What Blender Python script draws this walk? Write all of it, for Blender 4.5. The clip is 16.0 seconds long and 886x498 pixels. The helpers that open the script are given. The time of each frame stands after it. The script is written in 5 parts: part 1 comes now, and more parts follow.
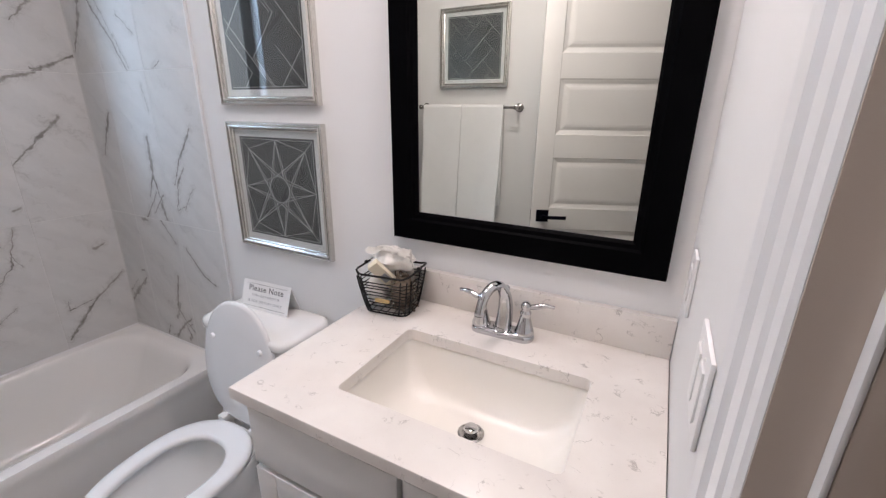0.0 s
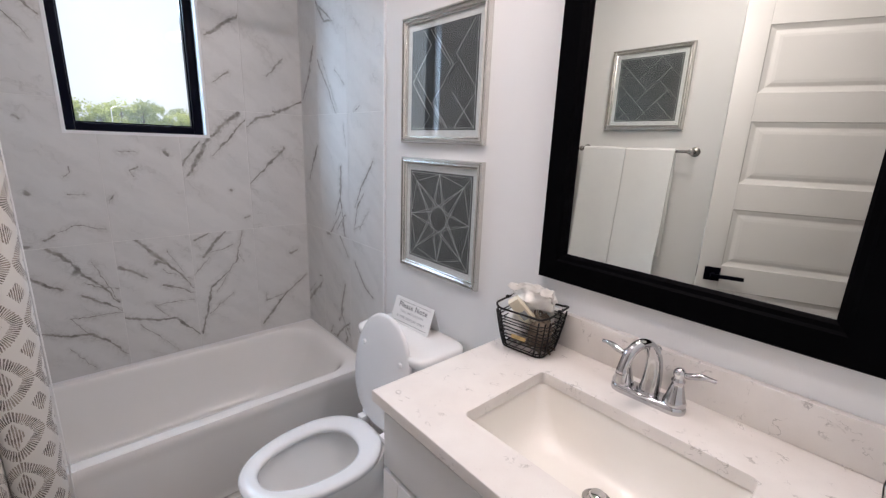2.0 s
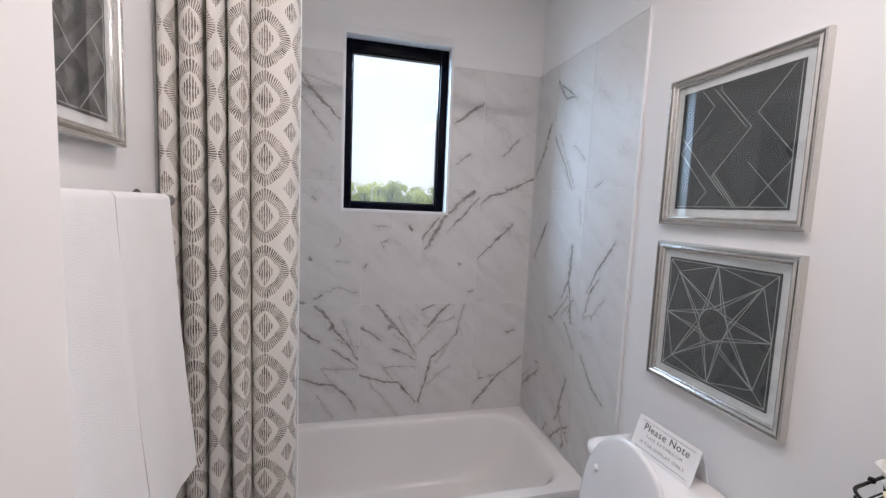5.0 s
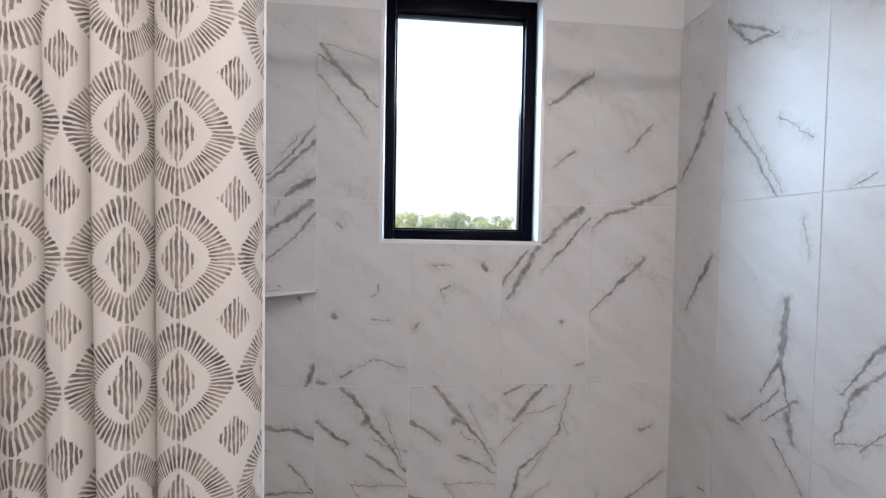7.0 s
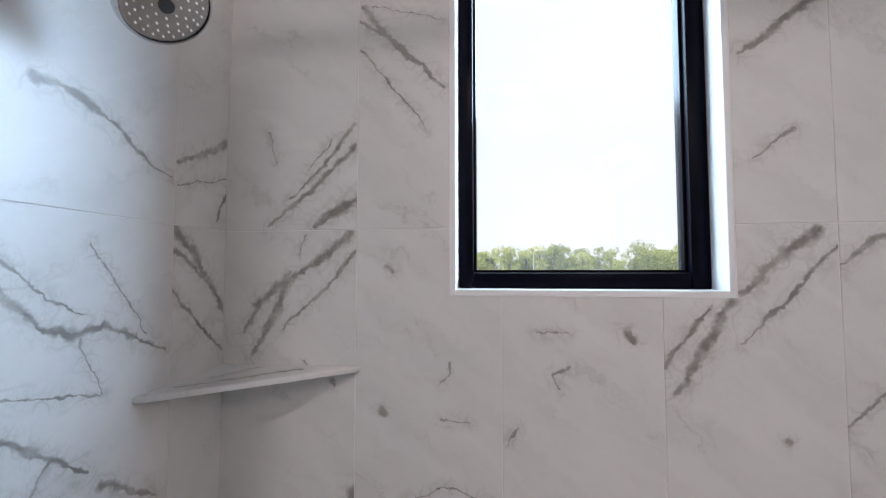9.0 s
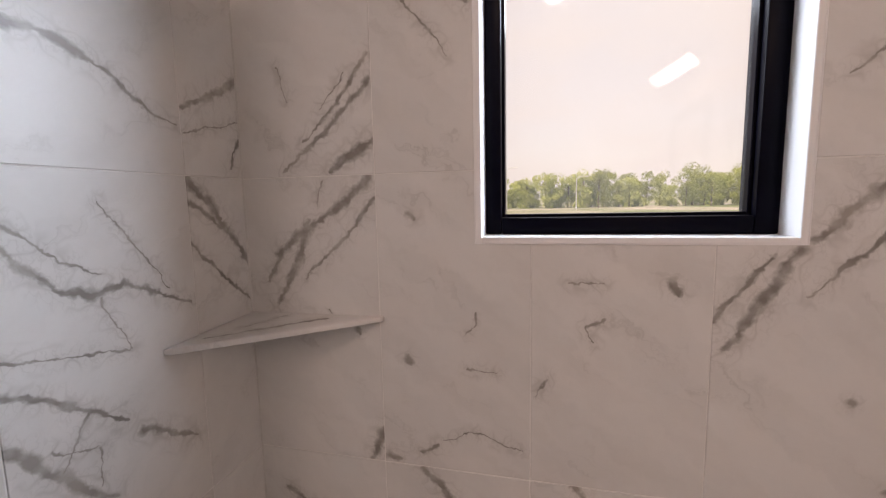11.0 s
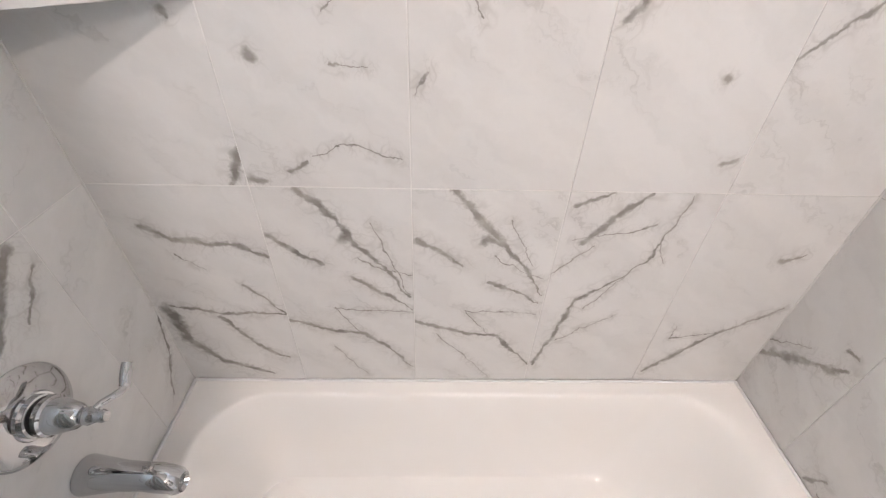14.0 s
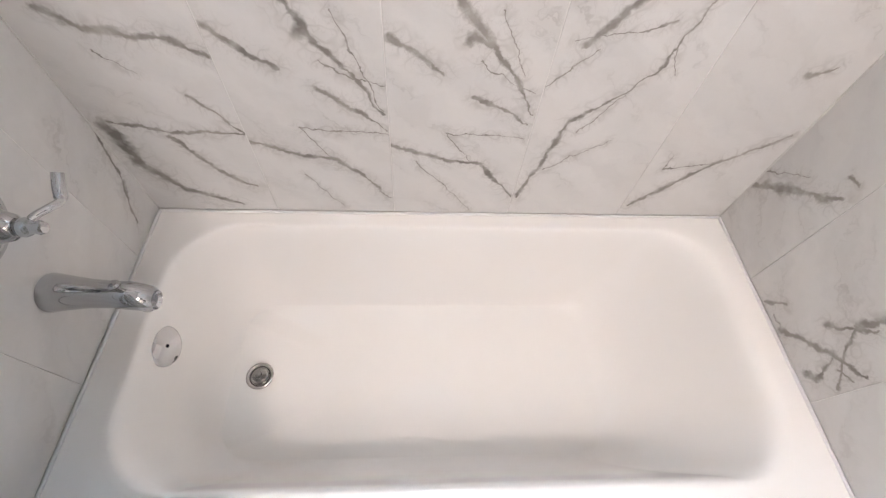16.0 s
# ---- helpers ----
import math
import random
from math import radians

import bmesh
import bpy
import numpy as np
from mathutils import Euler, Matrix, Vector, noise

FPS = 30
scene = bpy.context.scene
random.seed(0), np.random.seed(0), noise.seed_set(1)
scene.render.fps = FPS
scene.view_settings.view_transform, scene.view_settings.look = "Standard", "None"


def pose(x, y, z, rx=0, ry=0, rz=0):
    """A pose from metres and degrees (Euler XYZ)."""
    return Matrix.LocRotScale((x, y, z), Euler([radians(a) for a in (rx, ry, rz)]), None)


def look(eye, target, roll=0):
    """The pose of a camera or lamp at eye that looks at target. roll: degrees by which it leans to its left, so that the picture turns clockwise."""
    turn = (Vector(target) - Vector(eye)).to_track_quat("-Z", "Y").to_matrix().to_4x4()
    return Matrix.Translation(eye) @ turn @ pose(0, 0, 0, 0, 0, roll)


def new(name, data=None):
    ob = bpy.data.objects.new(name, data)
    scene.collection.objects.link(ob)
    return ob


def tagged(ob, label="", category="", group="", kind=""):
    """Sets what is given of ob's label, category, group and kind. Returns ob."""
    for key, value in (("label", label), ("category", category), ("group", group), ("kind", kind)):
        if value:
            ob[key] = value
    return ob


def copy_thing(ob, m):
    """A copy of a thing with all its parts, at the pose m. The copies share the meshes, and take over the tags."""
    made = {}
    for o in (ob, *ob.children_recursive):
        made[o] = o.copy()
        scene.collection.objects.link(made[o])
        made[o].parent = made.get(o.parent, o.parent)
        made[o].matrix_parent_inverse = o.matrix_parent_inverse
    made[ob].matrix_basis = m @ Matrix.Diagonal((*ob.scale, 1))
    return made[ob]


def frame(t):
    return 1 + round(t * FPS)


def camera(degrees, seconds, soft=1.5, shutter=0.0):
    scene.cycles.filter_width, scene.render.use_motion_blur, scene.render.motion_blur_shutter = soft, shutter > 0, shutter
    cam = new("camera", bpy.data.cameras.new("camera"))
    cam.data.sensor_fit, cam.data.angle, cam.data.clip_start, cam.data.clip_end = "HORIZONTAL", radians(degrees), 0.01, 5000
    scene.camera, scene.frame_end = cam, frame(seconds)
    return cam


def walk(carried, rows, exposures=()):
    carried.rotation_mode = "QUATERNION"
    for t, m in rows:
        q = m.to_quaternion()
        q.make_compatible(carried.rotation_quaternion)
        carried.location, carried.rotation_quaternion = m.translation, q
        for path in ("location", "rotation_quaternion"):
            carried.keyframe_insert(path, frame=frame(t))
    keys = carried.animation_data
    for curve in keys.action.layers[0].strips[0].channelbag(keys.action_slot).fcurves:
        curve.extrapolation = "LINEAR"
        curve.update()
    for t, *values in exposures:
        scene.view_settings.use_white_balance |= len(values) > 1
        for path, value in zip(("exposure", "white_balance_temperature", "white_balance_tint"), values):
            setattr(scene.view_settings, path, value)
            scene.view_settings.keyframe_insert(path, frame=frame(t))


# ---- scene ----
cam = camera(93.5, 16.0, 1.3)
PATH = [
    (0, (-0.044, -0.035, 1.471), (-0.927, 1.645, 0.841), 0.6),
    (0.5, (-0.042, -0.038, 1.47), (-1.047, 1.58, 0.86), 0.7),
    (1, (-0.042, -0.046, 1.472), (-1.19, 1.49, 0.904), 1.4),
    (1.5, (-0.039, -0.049, 1.477), (-1.337, 1.379, 0.953), 1.9),
    (2, (-0.035, -0.055, 1.48), (-1.479, 1.241, 0.995), 2.2),
    (2.5, (-0.038, -0.061, 1.48), (-1.607, 1.096, 1.033), 2.5),
    (3, (-0.037, -0.07, 1.481), (-1.722, 0.931, 1.082), 2.6),
    (3.5, (-0.035, -0.073, 1.483), (-1.816, 0.765, 1.133), 2.6),
    (4, (-0.043, -0.073, 1.489), (-1.896, 0.619, 1.195), 2.6),
    (4.5, (-0.121, -0.057, 1.493), (-2.024, 0.51, 1.256), 2.7),
    (4.7, (-0.18, -0.063, 1.501), (-2.096, 0.468, 1.282), 2.6),
    (7, (-1.021, 0.032, 1.493), (-3.012, 0.211, 1.434), 1.0),
    (7.5, (-1.203, 0.027, 1.507), (-3.202, 0.1, 1.473), 0.3),
    (8, (-1.33, 0.029, 1.5), (-3.33, -0.02, 1.523), -0.0),
    (8.5, (-1.458, 0.043, 1.526), (-3.446, -0.155, 1.613), -0.1),
    (8.7, (-1.496, 0.049, 1.519), (-3.475, -0.21, 1.648), 0.1),
    (10.8, (-1.608, 0.061, 1.568), (-3.539, -0.414, 1.354), -1.3),
    (11, (-1.606, 0.072, 1.554), (-3.536, -0.396, 1.321), -1.2),
    (11.5, (-1.62, 0.066, 1.548), (-3.558, -0.271, 1.186), -1.1),
    (12, (-1.624, 0.079, 1.534), (-3.554, -0.145, 1.061), -0.7),
    (12.5, (-1.626, 0.089, 1.511), (-3.527, -0.039, 0.904), -0.0),
    (13, (-1.644, 0.084, 1.482), (-3.476, 0.049, 0.679), 0.7),
    (13.5, (-1.676, 0.081, 1.445), (-3.39, 0.106, 0.415), 1.4),
    (14, (-1.699, 0.091, 1.4), (-3.267, 0.143, 0.16), 1.9),
    (14.5, (-1.714, 0.103, 1.358), (-3.121, 0.177, -0.062), 2.5),
    (15, (-1.71, 0.11, 1.323), (-2.982, 0.196, -0.218), 3.5),
    (15.5, (-1.707, 0.106, 1.304), (-2.857, 0.216, -0.329), 4.7),
    (16, (-1.697, 0.112, 1.284), (-2.775, 0.234, -0.396), 5.9),
]
EXPOSURES = [(0.0, 0.95, 6520, 12), (4.7, 0.93, 6420, 11), (7.0, 1.06, 6560, 12), (8.7, 1.0, 6560, 12), (11.0, 0.66, 8500, 26), (11.6, 0.92, 8600, 28),
             (12.5, 1.26, 8200, 21), (13.5, 1.88, 7100, 12), (14.5, 1.98, 7000, 11), (16.0, 2.02, 6950, 11)]
walk(cam, [(t, look(eye, target, roll)) for t, eye, target, roll in PATH], EXPOSURES)

# ---------------------------------------------------------------- world, sun, lights
WX, NY, SY, EX = -2.39, 0.965, -0.56, 0.036      # tile faces west, north, south; east wall face
CEIL = 2.74

world = bpy.data.worlds.new("sky")
scene.world = world
world.use_nodes = True
wn, wl = world.node_tree.nodes, world.node_tree.links
wbg = wn["Background"]
sky = wn.new("ShaderNodeTexSky")
sky.sky_type, sky.sun_disc = "NISHITA", False
sky.sun_elevation, sky.sun_rotation = radians(48), radians(60)
wco = wn.new("ShaderNodeTexCoord")
wmap = wn.new("ShaderNodeMapping")
wmap.inputs["Scale"].default_value = (2.2, 2.2, 5.5)
wmap.inputs["Location"].default_value = (0.6, 0.15, 0.4)
wnoise = wn.new("ShaderNodeTexNoise")
wnoise.inputs["Scale"].default_value, wnoise.inputs["Detail"].default_value = 1.7, 7
wramp = wn.new("ShaderNodeValToRGB")
wramp.color_ramp.elements[0].position, wramp.color_ramp.elements[1].position = 0.36, 0.66
wramp.color_ramp.elements[0].color = (0.88, 0.88, 0.88, 1)
wmix = wn.new("ShaderNodeMix")
wmix.data_type = "RGBA"
wmix.inputs["B"].default_value = (3.22, 3.32, 3.60, 1)
wl.new(wco.outputs["Generated"], wmap.inputs["Vector"])
wl.new(wmap.outputs["Vector"], wnoise.inputs["Vector"])
wl.new(wnoise.outputs["Fac"], wramp.inputs["Fac"])
wl.new(wramp.outputs["Color"], wmix.inputs["Factor"])
wl.new(sky.outputs["Color"], wmix.inputs["A"])
wl.new(wmix.outputs["Result"], wbg.inputs["Color"])
wbg.inputs["Strength"].default_value = 0.15

sun = new("sun", bpy.data.lights.new("sun", "SUN"))
sun.data.energy, sun.data.angle, sun.data.color = 5.0, radians(0.5), (1.0, 0.95, 0.88)
sun.matrix_world = look((0, 0, 0), (-0.55, 0.32, -0.74))


def area_lamp(name, place, target, sx, sy, watts, colour):
    lamp = new(name, bpy.data.lights.new(name, "AREA"))
    lamp.data.shape, lamp.data.size, lamp.data.size_y = "RECTANGLE", sx, sy
    lamp.data.energy, lamp.data.color = watts, colour
    lamp.matrix_world = look(place, target)
    return lamp


WARM = (1.0, 0.885, 0.875)
PN_LAMP = 0.86
SKYLIGHT = (0.52, 0.74, 1.0)
area_lamp("window_daylight", (WX - 0.75, 0.21, 2.55), (-0.9, 0.25, 1.15), 0.9, 0.8, 26.0, SKYLIGHT)
area_lamp("window_daylight_north", (WX - 1.0, 1.75, 2.55), (WX, 0.22, 1.88), 0.9, 1.5, 92.0, SKYLIGHT)
area_lamp("window_daylight_south", (WX - 1.0, -1.35, 2.45), (WX, 0.22, 1.88), 0.9, 1.4, 58.0, SKYLIGHT)
area_lamp("vanity_lamp_light", (-0.366, PN_LAMP, 2.33), (-0.6, -0.3, 0.9), 0.52, 0.09, 4.3, WARM)
# unseen ceiling lamp, added as fill for the lower part of the room
area_lamp("ceiling_fill_light", (-0.80, 0.16, CEIL - 0.06), (-0.80, 0.16, 0), 0.16, 0.16, 6.6, WARM)

# ---------------------------------------------------------------- materials


class Mat:
    """A node material with a Principled surface and short ways to wire it."""

    def __init__(self, name, colour=(0.8, 0.8, 0.8), rough=0.5, metal=0.0, **more):
        self.m = bpy.data.materials.new(name)
        self.m.use_nodes = True
        self.t = self.m.node_tree
        self.n, self.l = self.t.nodes, self.t.links
        self.b = self.n["Principled BSDF"]
        self.b.inputs["Base Color"].default_value = (*colour, 1)
        self.b.inputs["Roughness"].default_value = rough
        self.b.inputs["Metallic"].default_value = metal
        for key, value in more.items():
            self.b.inputs[key.replace("_", " ")].default_value = value
        self.colour = colour

    def node(self, kind, **inputs):
        nd = self.n.new("ShaderNode" + kind)
        for key, value in inputs.items():
            self.put(nd.inputs[key.replace("_", " ")], value)
        return nd

    def put(self, socket, value):
        if hasattr(value, "is_output"):
            self.l.new(value, socket)
        else:
            socket.default_value = value

    def math(self, op, a, b=0.0, c=0.0, clamp=False):
        nd = self.n.new("ShaderNodeMath")
        nd.operation, nd.use_clamp = op, clamp
        for k, v in enumerate((a, b, c)):
            self.put(nd.inputs[k], v)
        return nd.outputs[0]

    def vec(self, op, a, b=(0, 0, 0), out=0):
        nd = self.n.new("ShaderNodeVectorMath")
        nd.operation = op
        self.put(nd.inputs[0], a)
        if op == "SCALE":
            self.put(nd.inputs["Scale"], b)
        else:
            self.put(nd.inputs[1], b)
        return nd.outputs[out]

    def ramp(self, fac, lo, hi, a=(0, 0, 0), b=(1, 1, 1)):
        nd = self.n.new("ShaderNodeValToRGB")
        e = nd.color_ramp.elements
        e[0].position, e[1].position = lo, hi
        e[0].color, e[1].color = (*a, 1), (*b, 1)
        self.l.new(fac, nd.inputs["Fac"])
        return nd.outputs["Color"]

    def mix(self, fac, a, b):
        nd = self.n.new("ShaderNodeMix")
        nd.data_type = "RGBA"
        self.put(nd.inputs["Factor"], fac)
        for key, v in (("A", a), ("B", b)):
            self.put(nd.inputs[key], (*v, 1) if isinstance(v, tuple) else v)
        return nd.outputs["Result"]

    def noise(self, vector, scale, detail=3.0, rough=0.55, out="Fac"):
        nd = self.node("TexNoise", Scale=scale, Detail=detail, Roughness=rough)
        self.l.new(vector, nd.inputs["Vector"])
        return nd.outputs[out]

    def obj(self):
        return self.n.new("ShaderNodeTexCoord").outputs["Object"]

    def world(self):
        return self.n.new("ShaderNodeNewGeometry").outputs["Position"]

    def colour_by(self, socket):
        self.l.new(socket, self.b.inputs["Base Color"])

    def rough_by(self, socket):
        self.l.new(socket, self.b.inputs["Roughness"])

    def bump(self, height, strength=0.1, distance=0.01):
        nd = self.node("Bump", Strength=strength, Distance=distance)
        self.l.new(height, nd.inputs["Height"])
        self.l.new(nd.outputs["Normal"], self.b.inputs["Normal"])

    def mottle(self, scale, amount, fine=0.0, fine_scale=200.0, bump=0.0):
        """Broad and fine variation round the base colour."""
        p = self.world()
        c = self.colour
        lo, hi = tuple(v * (1 - amount) for v in c), tuple(min(1, v * (1 + amount)) for v in c)
        s = self.noise(p, scale, 4)
        f = self.noise(p, fine_scale, 2)
        col = self.ramp(s, 0.3, 0.7, lo, hi)
        if fine:
            col = self.mix(self.math("MULTIPLY", f, fine), col, tuple(v * 0.75 for v in c))
        self.colour_by(col)
        if bump:
            self.bump(f, bump, 0.002)
        return self


paint = Mat("wall_paint", (0.78, 0.78, 0.775), 0.62).mottle(1.4, 0.02, 0.05, 420, 0.06).m
ceiling_paint = Mat("ceiling_paint", (0.78, 0.78, 0.77), 0.75).mottle(1.2, 0.02, 0.06, 300, 0.1).m
trim_paint = Mat("trim_paint", (0.76, 0.765, 0.77), 0.34).mottle(3, 0.015, 0.03, 260, 0.02).m
door_paint = Mat("door_paint", (0.77, 0.76, 0.745), 0.38).mottle(3, 0.015, 0.04, 300, 0.04).m
cabinet_paint = Mat("cabinet_paint", (0.75, 0.74, 0.725), 0.36).mottle(4, 0.015, 0.03, 260, 0.02).m
grout = Mat("grout", (0.74, 0.73, 0.71), 0.85).mottle(9, 0.06, 0.1, 500, 0.1).m
sealant = Mat("corner_sealant", (0.58, 0.575, 0.56), 0.5).mottle(20, 0.04).m
porcelain = Mat("porcelain", (0.82, 0.815, 0.80), 0.07, Coat_Weight=0.5, Coat_Roughness=0.03).mottle(5, 0.008).m
acrylic = Mat("tub_enamel", (0.84, 0.83, 0.81), 0.14, Coat_Weight=0.35, Coat_Roughness=0.05).mottle(4, 0.01).m
cream_porcelain = Mat("cream_porcelain", (0.84, 0.81, 0.755), 0.30, Coat_Weight=0.1, Coat_Roughness=0.12).mottle(5, 0.008).m
seat_plastic = Mat("seat_plastic", (0.78, 0.785, 0.79), 0.22).mottle(6, 0.01).m
chrome = Mat("chrome", (0.55, 0.555, 0.565), 0.03, 1.0)
_c = chrome.noise(chrome.world(), 60, 3)
chrome.rough_by(chrome.math("MULTIPLY_ADD", _c, 0.03, 0.012))
chrome = chrome.m
nickel = Mat("brushed_nickel", (0.42, 0.41, 0.40), 0.24, 1.0).mottle(40, 0.06).m
black_wood = Mat("black_frame_lacquer", (0.002, 0.002, 0.0025), 0.42, Specular_IOR_Level=0.015).mottle(12, 0.25, 0.2, 150, 0.05).m
black_metal = Mat("black_metal", (0.0025, 0.0025, 0.006), 0.30, Specular_IOR_Level=0.04).mottle(20, 0.2).m
black_wire = Mat("black_wire", (0.012, 0.011, 0.011), 0.4, 0.6).mottle(80, 0.4, 0.3, 600).m
mirror_glass = Mat("mirror_silver", (0.76, 0.78, 0.725), 0.0, 1.0).m
rubber = Mat("dark_rubber", (0.02, 0.02, 0.022), 0.6).mottle(60, 0.2).m
paper = Mat("white_card", (0.80, 0.80, 0.79), 0.7).mottle(20, 0.02).m
ink = Mat("dark_ink", (0.05, 0.05, 0.055), 0.7).mottle(80, 0.15).m
grey_ink = Mat("grey_ink", (0.30, 0.30, 0.31), 0.7).mottle(80, 0.15).m
mat_board = Mat("mat_board", (0.74, 0.75, 0.75), 0.8).mottle(40, 0.02).m
print_dark = Mat("charcoal_print", (0.048, 0.055, 0.057), 0.7).mottle(9, 0.25).m
line_pale = Mat("pale_drawn_line", (0.58, 0.60, 0.59), 0.6).mottle(60, 0.15).m
tissue = Mat("white_tissue", (0.84, 0.82, 0.78), 0.9).mottle(60, 0.05, 0.1, 500, 0.2).m
soap_card = Mat("cream_soap_carton", (0.70, 0.64, 0.50), 0.55).mottle(40, 0.06).m
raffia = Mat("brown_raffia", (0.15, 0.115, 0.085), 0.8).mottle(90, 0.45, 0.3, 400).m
brass_tag = Mat("tan_tag", (0.50, 0.36, 0.16), 0.4, 0.3).mottle(90, 0.2).m
wall_plastic = Mat("switch_plastic", (0.78, 0.78, 0.78), 0.3).mottle(40, 0.01).m
leaf = Mat("foliage", (0.10, 0.14, 0.045), 0.6)
_p = leaf.world()
_leaf_tone = leaf.mix(leaf.noise(_p, 0.55, 4), (0.20, 0.27, 0.08), (0.44, 0.46, 0.14))
leaf.colour_by(_leaf_tone)
_thru, _both = leaf.node("BsdfTranslucent"), leaf.node("MixShader")
leaf.l.new(_leaf_tone, _thru.inputs["Color"])
_both.inputs[0].default_value = 0.45
leaf.l.new(leaf.b.outputs[0], _both.inputs[1])
leaf.l.new(_thru.outputs[0], _both.inputs[2])
leaf.l.new(_both.outputs[0], leaf.n["Material Output"].inputs["Surface"])
leaf = leaf.m
bark = Mat("bark", (0.10, 0.08, 0.06), 0.9).mottle(3, 0.3).m
pole_paint = Mat("galvanised_pole", (0.45, 0.46, 0.47), 0.4, 0.5).mottle(1, 0.1).m
ground_mat = Mat("ground", (0.12, 0.12, 0.09), 0.95)
_g = ground_mat.noise(ground_mat.world(), 0.05, 5)
ground_mat.colour_by(ground_mat.ramp(_g, 0.42, 0.58, (0.10, 0.13, 0.05), (0.28, 0.26, 0.22)))
ground_mat = ground_mat.m
concrete = Mat("pale_concrete", (0.42, 0.41, 0.39), 0.9).mottle(0.4, 0.12, 0.2, 3).m
wood_floor = Mat("hall_floor_wood", (0.22, 0.15, 0.10), 0.4).mottle(6, 0.2).m


def marble(name, strokes, seed):
    """White porcelain tile printed with soft grey-brown marble veins, in the tile's own metres."""
    k = Mat(name, (0.62, 0.615, 0.605), 0.38, Coat_Weight=0.08, Coat_Roughness=0.25)
    p = k.obj()
    shift = k.vec("ADD", p, (seed * 1.37, seed * 0.71, 0))
    wob = k.vec("SUBTRACT", k.noise(shift, 22, 3, 0.6, "Color"), (0.5, 0.5, 0.5))
    fine = k.vec("SUBTRACT", k.noise(shift, 110, 2, 0.6, "Color"), (0.5, 0.5, 0.5))
    flat = k.vec("MULTIPLY", p, (1, 1, 0))
    q = k.vec("ADD", k.vec("ADD", flat, k.vec("SCALE", wob, 0.028)), k.vec("SCALE", fine, 0.006))
    q = k.vec("MULTIPLY", q, (1, 1, 0))
    thick = k.noise(shift, 34, 2)
    total, near = None, None
    for width, *pts in strokes:
        last = len(pts) - 2
        for i, (a, b) in enumerate(zip(pts, pts[1:])):
            bx, by = b[0] - a[0], b[1] - a[1]
            size = max(1e-6, bx * bx + by * by)
            pa = k.vec("SUBTRACT", q, (a[0], a[1], 0))
            h = k.math("MULTIPLY", k.vec("DOT_PRODUCT", pa, (bx, by, 0), 1), 1 / size, clamp=True)
            off = k.vec("SUBTRACT", pa, k.vec("SCALE", (bx, by, 0), h))
            d = k.vec("LENGTH", off, out=1)
            w = k.math("MULTIPLY", k.math("MULTIPLY_ADD", thick, 2.8, -0.36), width if width > 0.005 else width * 0.6)
            if i == last and len(pts) > 1:
                w = k.math("MULTIPLY", w, k.math("MULTIPLY_ADD", h, -0.55, 1.0))
            edge = k.math("SUBTRACT", 1.0, k.math("DIVIDE", d, k.math("MAXIMUM", w, 0.0012)), clamp=True)
            edge = k.math("MULTIPLY", edge, 1.45, clamp=True)
            total = edge if total is None else k.math("MAXIMUM", total, edge)
            round_it = k.math("SUBTRACT", 1.0, k.math("DIVIDE", d, width * 2.4 + (0.016 if size > 0.0009 else 0.002)), clamp=True)
            near = round_it if near is None else k.math("MAXIMUM", near, round_it)
    # hairline and clouded background of the print
    run = k.vec("MULTIPLY", k.vec("ADD", shift, k.vec("SCALE", wob, 0.09)), (1, 1, 0))
    rot = k.node("VectorRotate", Vector=run, Angle=radians(38))
    slant = k.vec("MULTIPLY", rot.outputs[0], (2.2, 8.5, 1))
    cloud = k.noise(slant, 1.6, 4)
    hair = k.math("ABSOLUTE", k.math("SUBTRACT", k.noise(slant, 1.15, 5), 0.5))
    hair = k.math("SUBTRACT", 1.0, k.math("MULTIPLY", hair, 60), clamp=True)
    hair = k.math("MULTIPLY", hair, k.math("MULTIPLY", k.math("SUBTRACT", cloud, 0.5, clamp=True), 2.2), clamp=True)
    base = k.ramp(cloud, 0.36, 0.72, (0.655, 0.65, 0.64), (0.585, 0.58, 0.57))
    col = k.mix(hair, base, (0.36, 0.35, 0.34))
    if total is not None:
        web = k.math("ABSOLUTE", k.math("SUBTRACT", k.noise(k.vec("MULTIPLY", shift, (1, 1, 0)), 24, 1, 0.4), 0.5))
        web = k.math("SUBTRACT", 1.0, k.math("MULTIPLY", web, 22), clamp=True)
        lace = k.math("ABSOLUTE", k.math("SUBTRACT", k.noise(k.vec("MULTIPLY", shift, (1.6, 1, 0)), 46, 2, 0.5), 0.5))
        lace = k.math("SUBTRACT", 1.0, k.math("MULTIPLY", lace, 26), clamp=True)
        web = k.math("MULTIPLY", k.math("MAXIMUM", web, k.math("MULTIPLY", lace, 0.7)), k.math("MULTIPLY", near, 0.46), clamp=True)
        col = k.mix(web, col, (0.30, 0.285, 0.27))
        halo = k.math("MULTIPLY", k.math("MULTIPLY", near, near), 0.22)
        col = k.mix(halo, col, (0.40, 0.39, 0.375))
        tone = k.ramp(k.noise(shift, 9, 3), 0.35, 0.7, (0.17, 0.16, 0.145), (0.33, 0.31, 0.285))
        fade = k.math("MULTIPLY", total, k.math("MULTIPLY_ADD", k.noise(shift, 40, 2, 0.5), 1.5, 0.15), clamp=True)
        col = k.mix(fade, col, tone)
    k.colour_by(col)
    k.bump(k.noise(p, 60, 2), 0.03, 0.002)
    return k.m


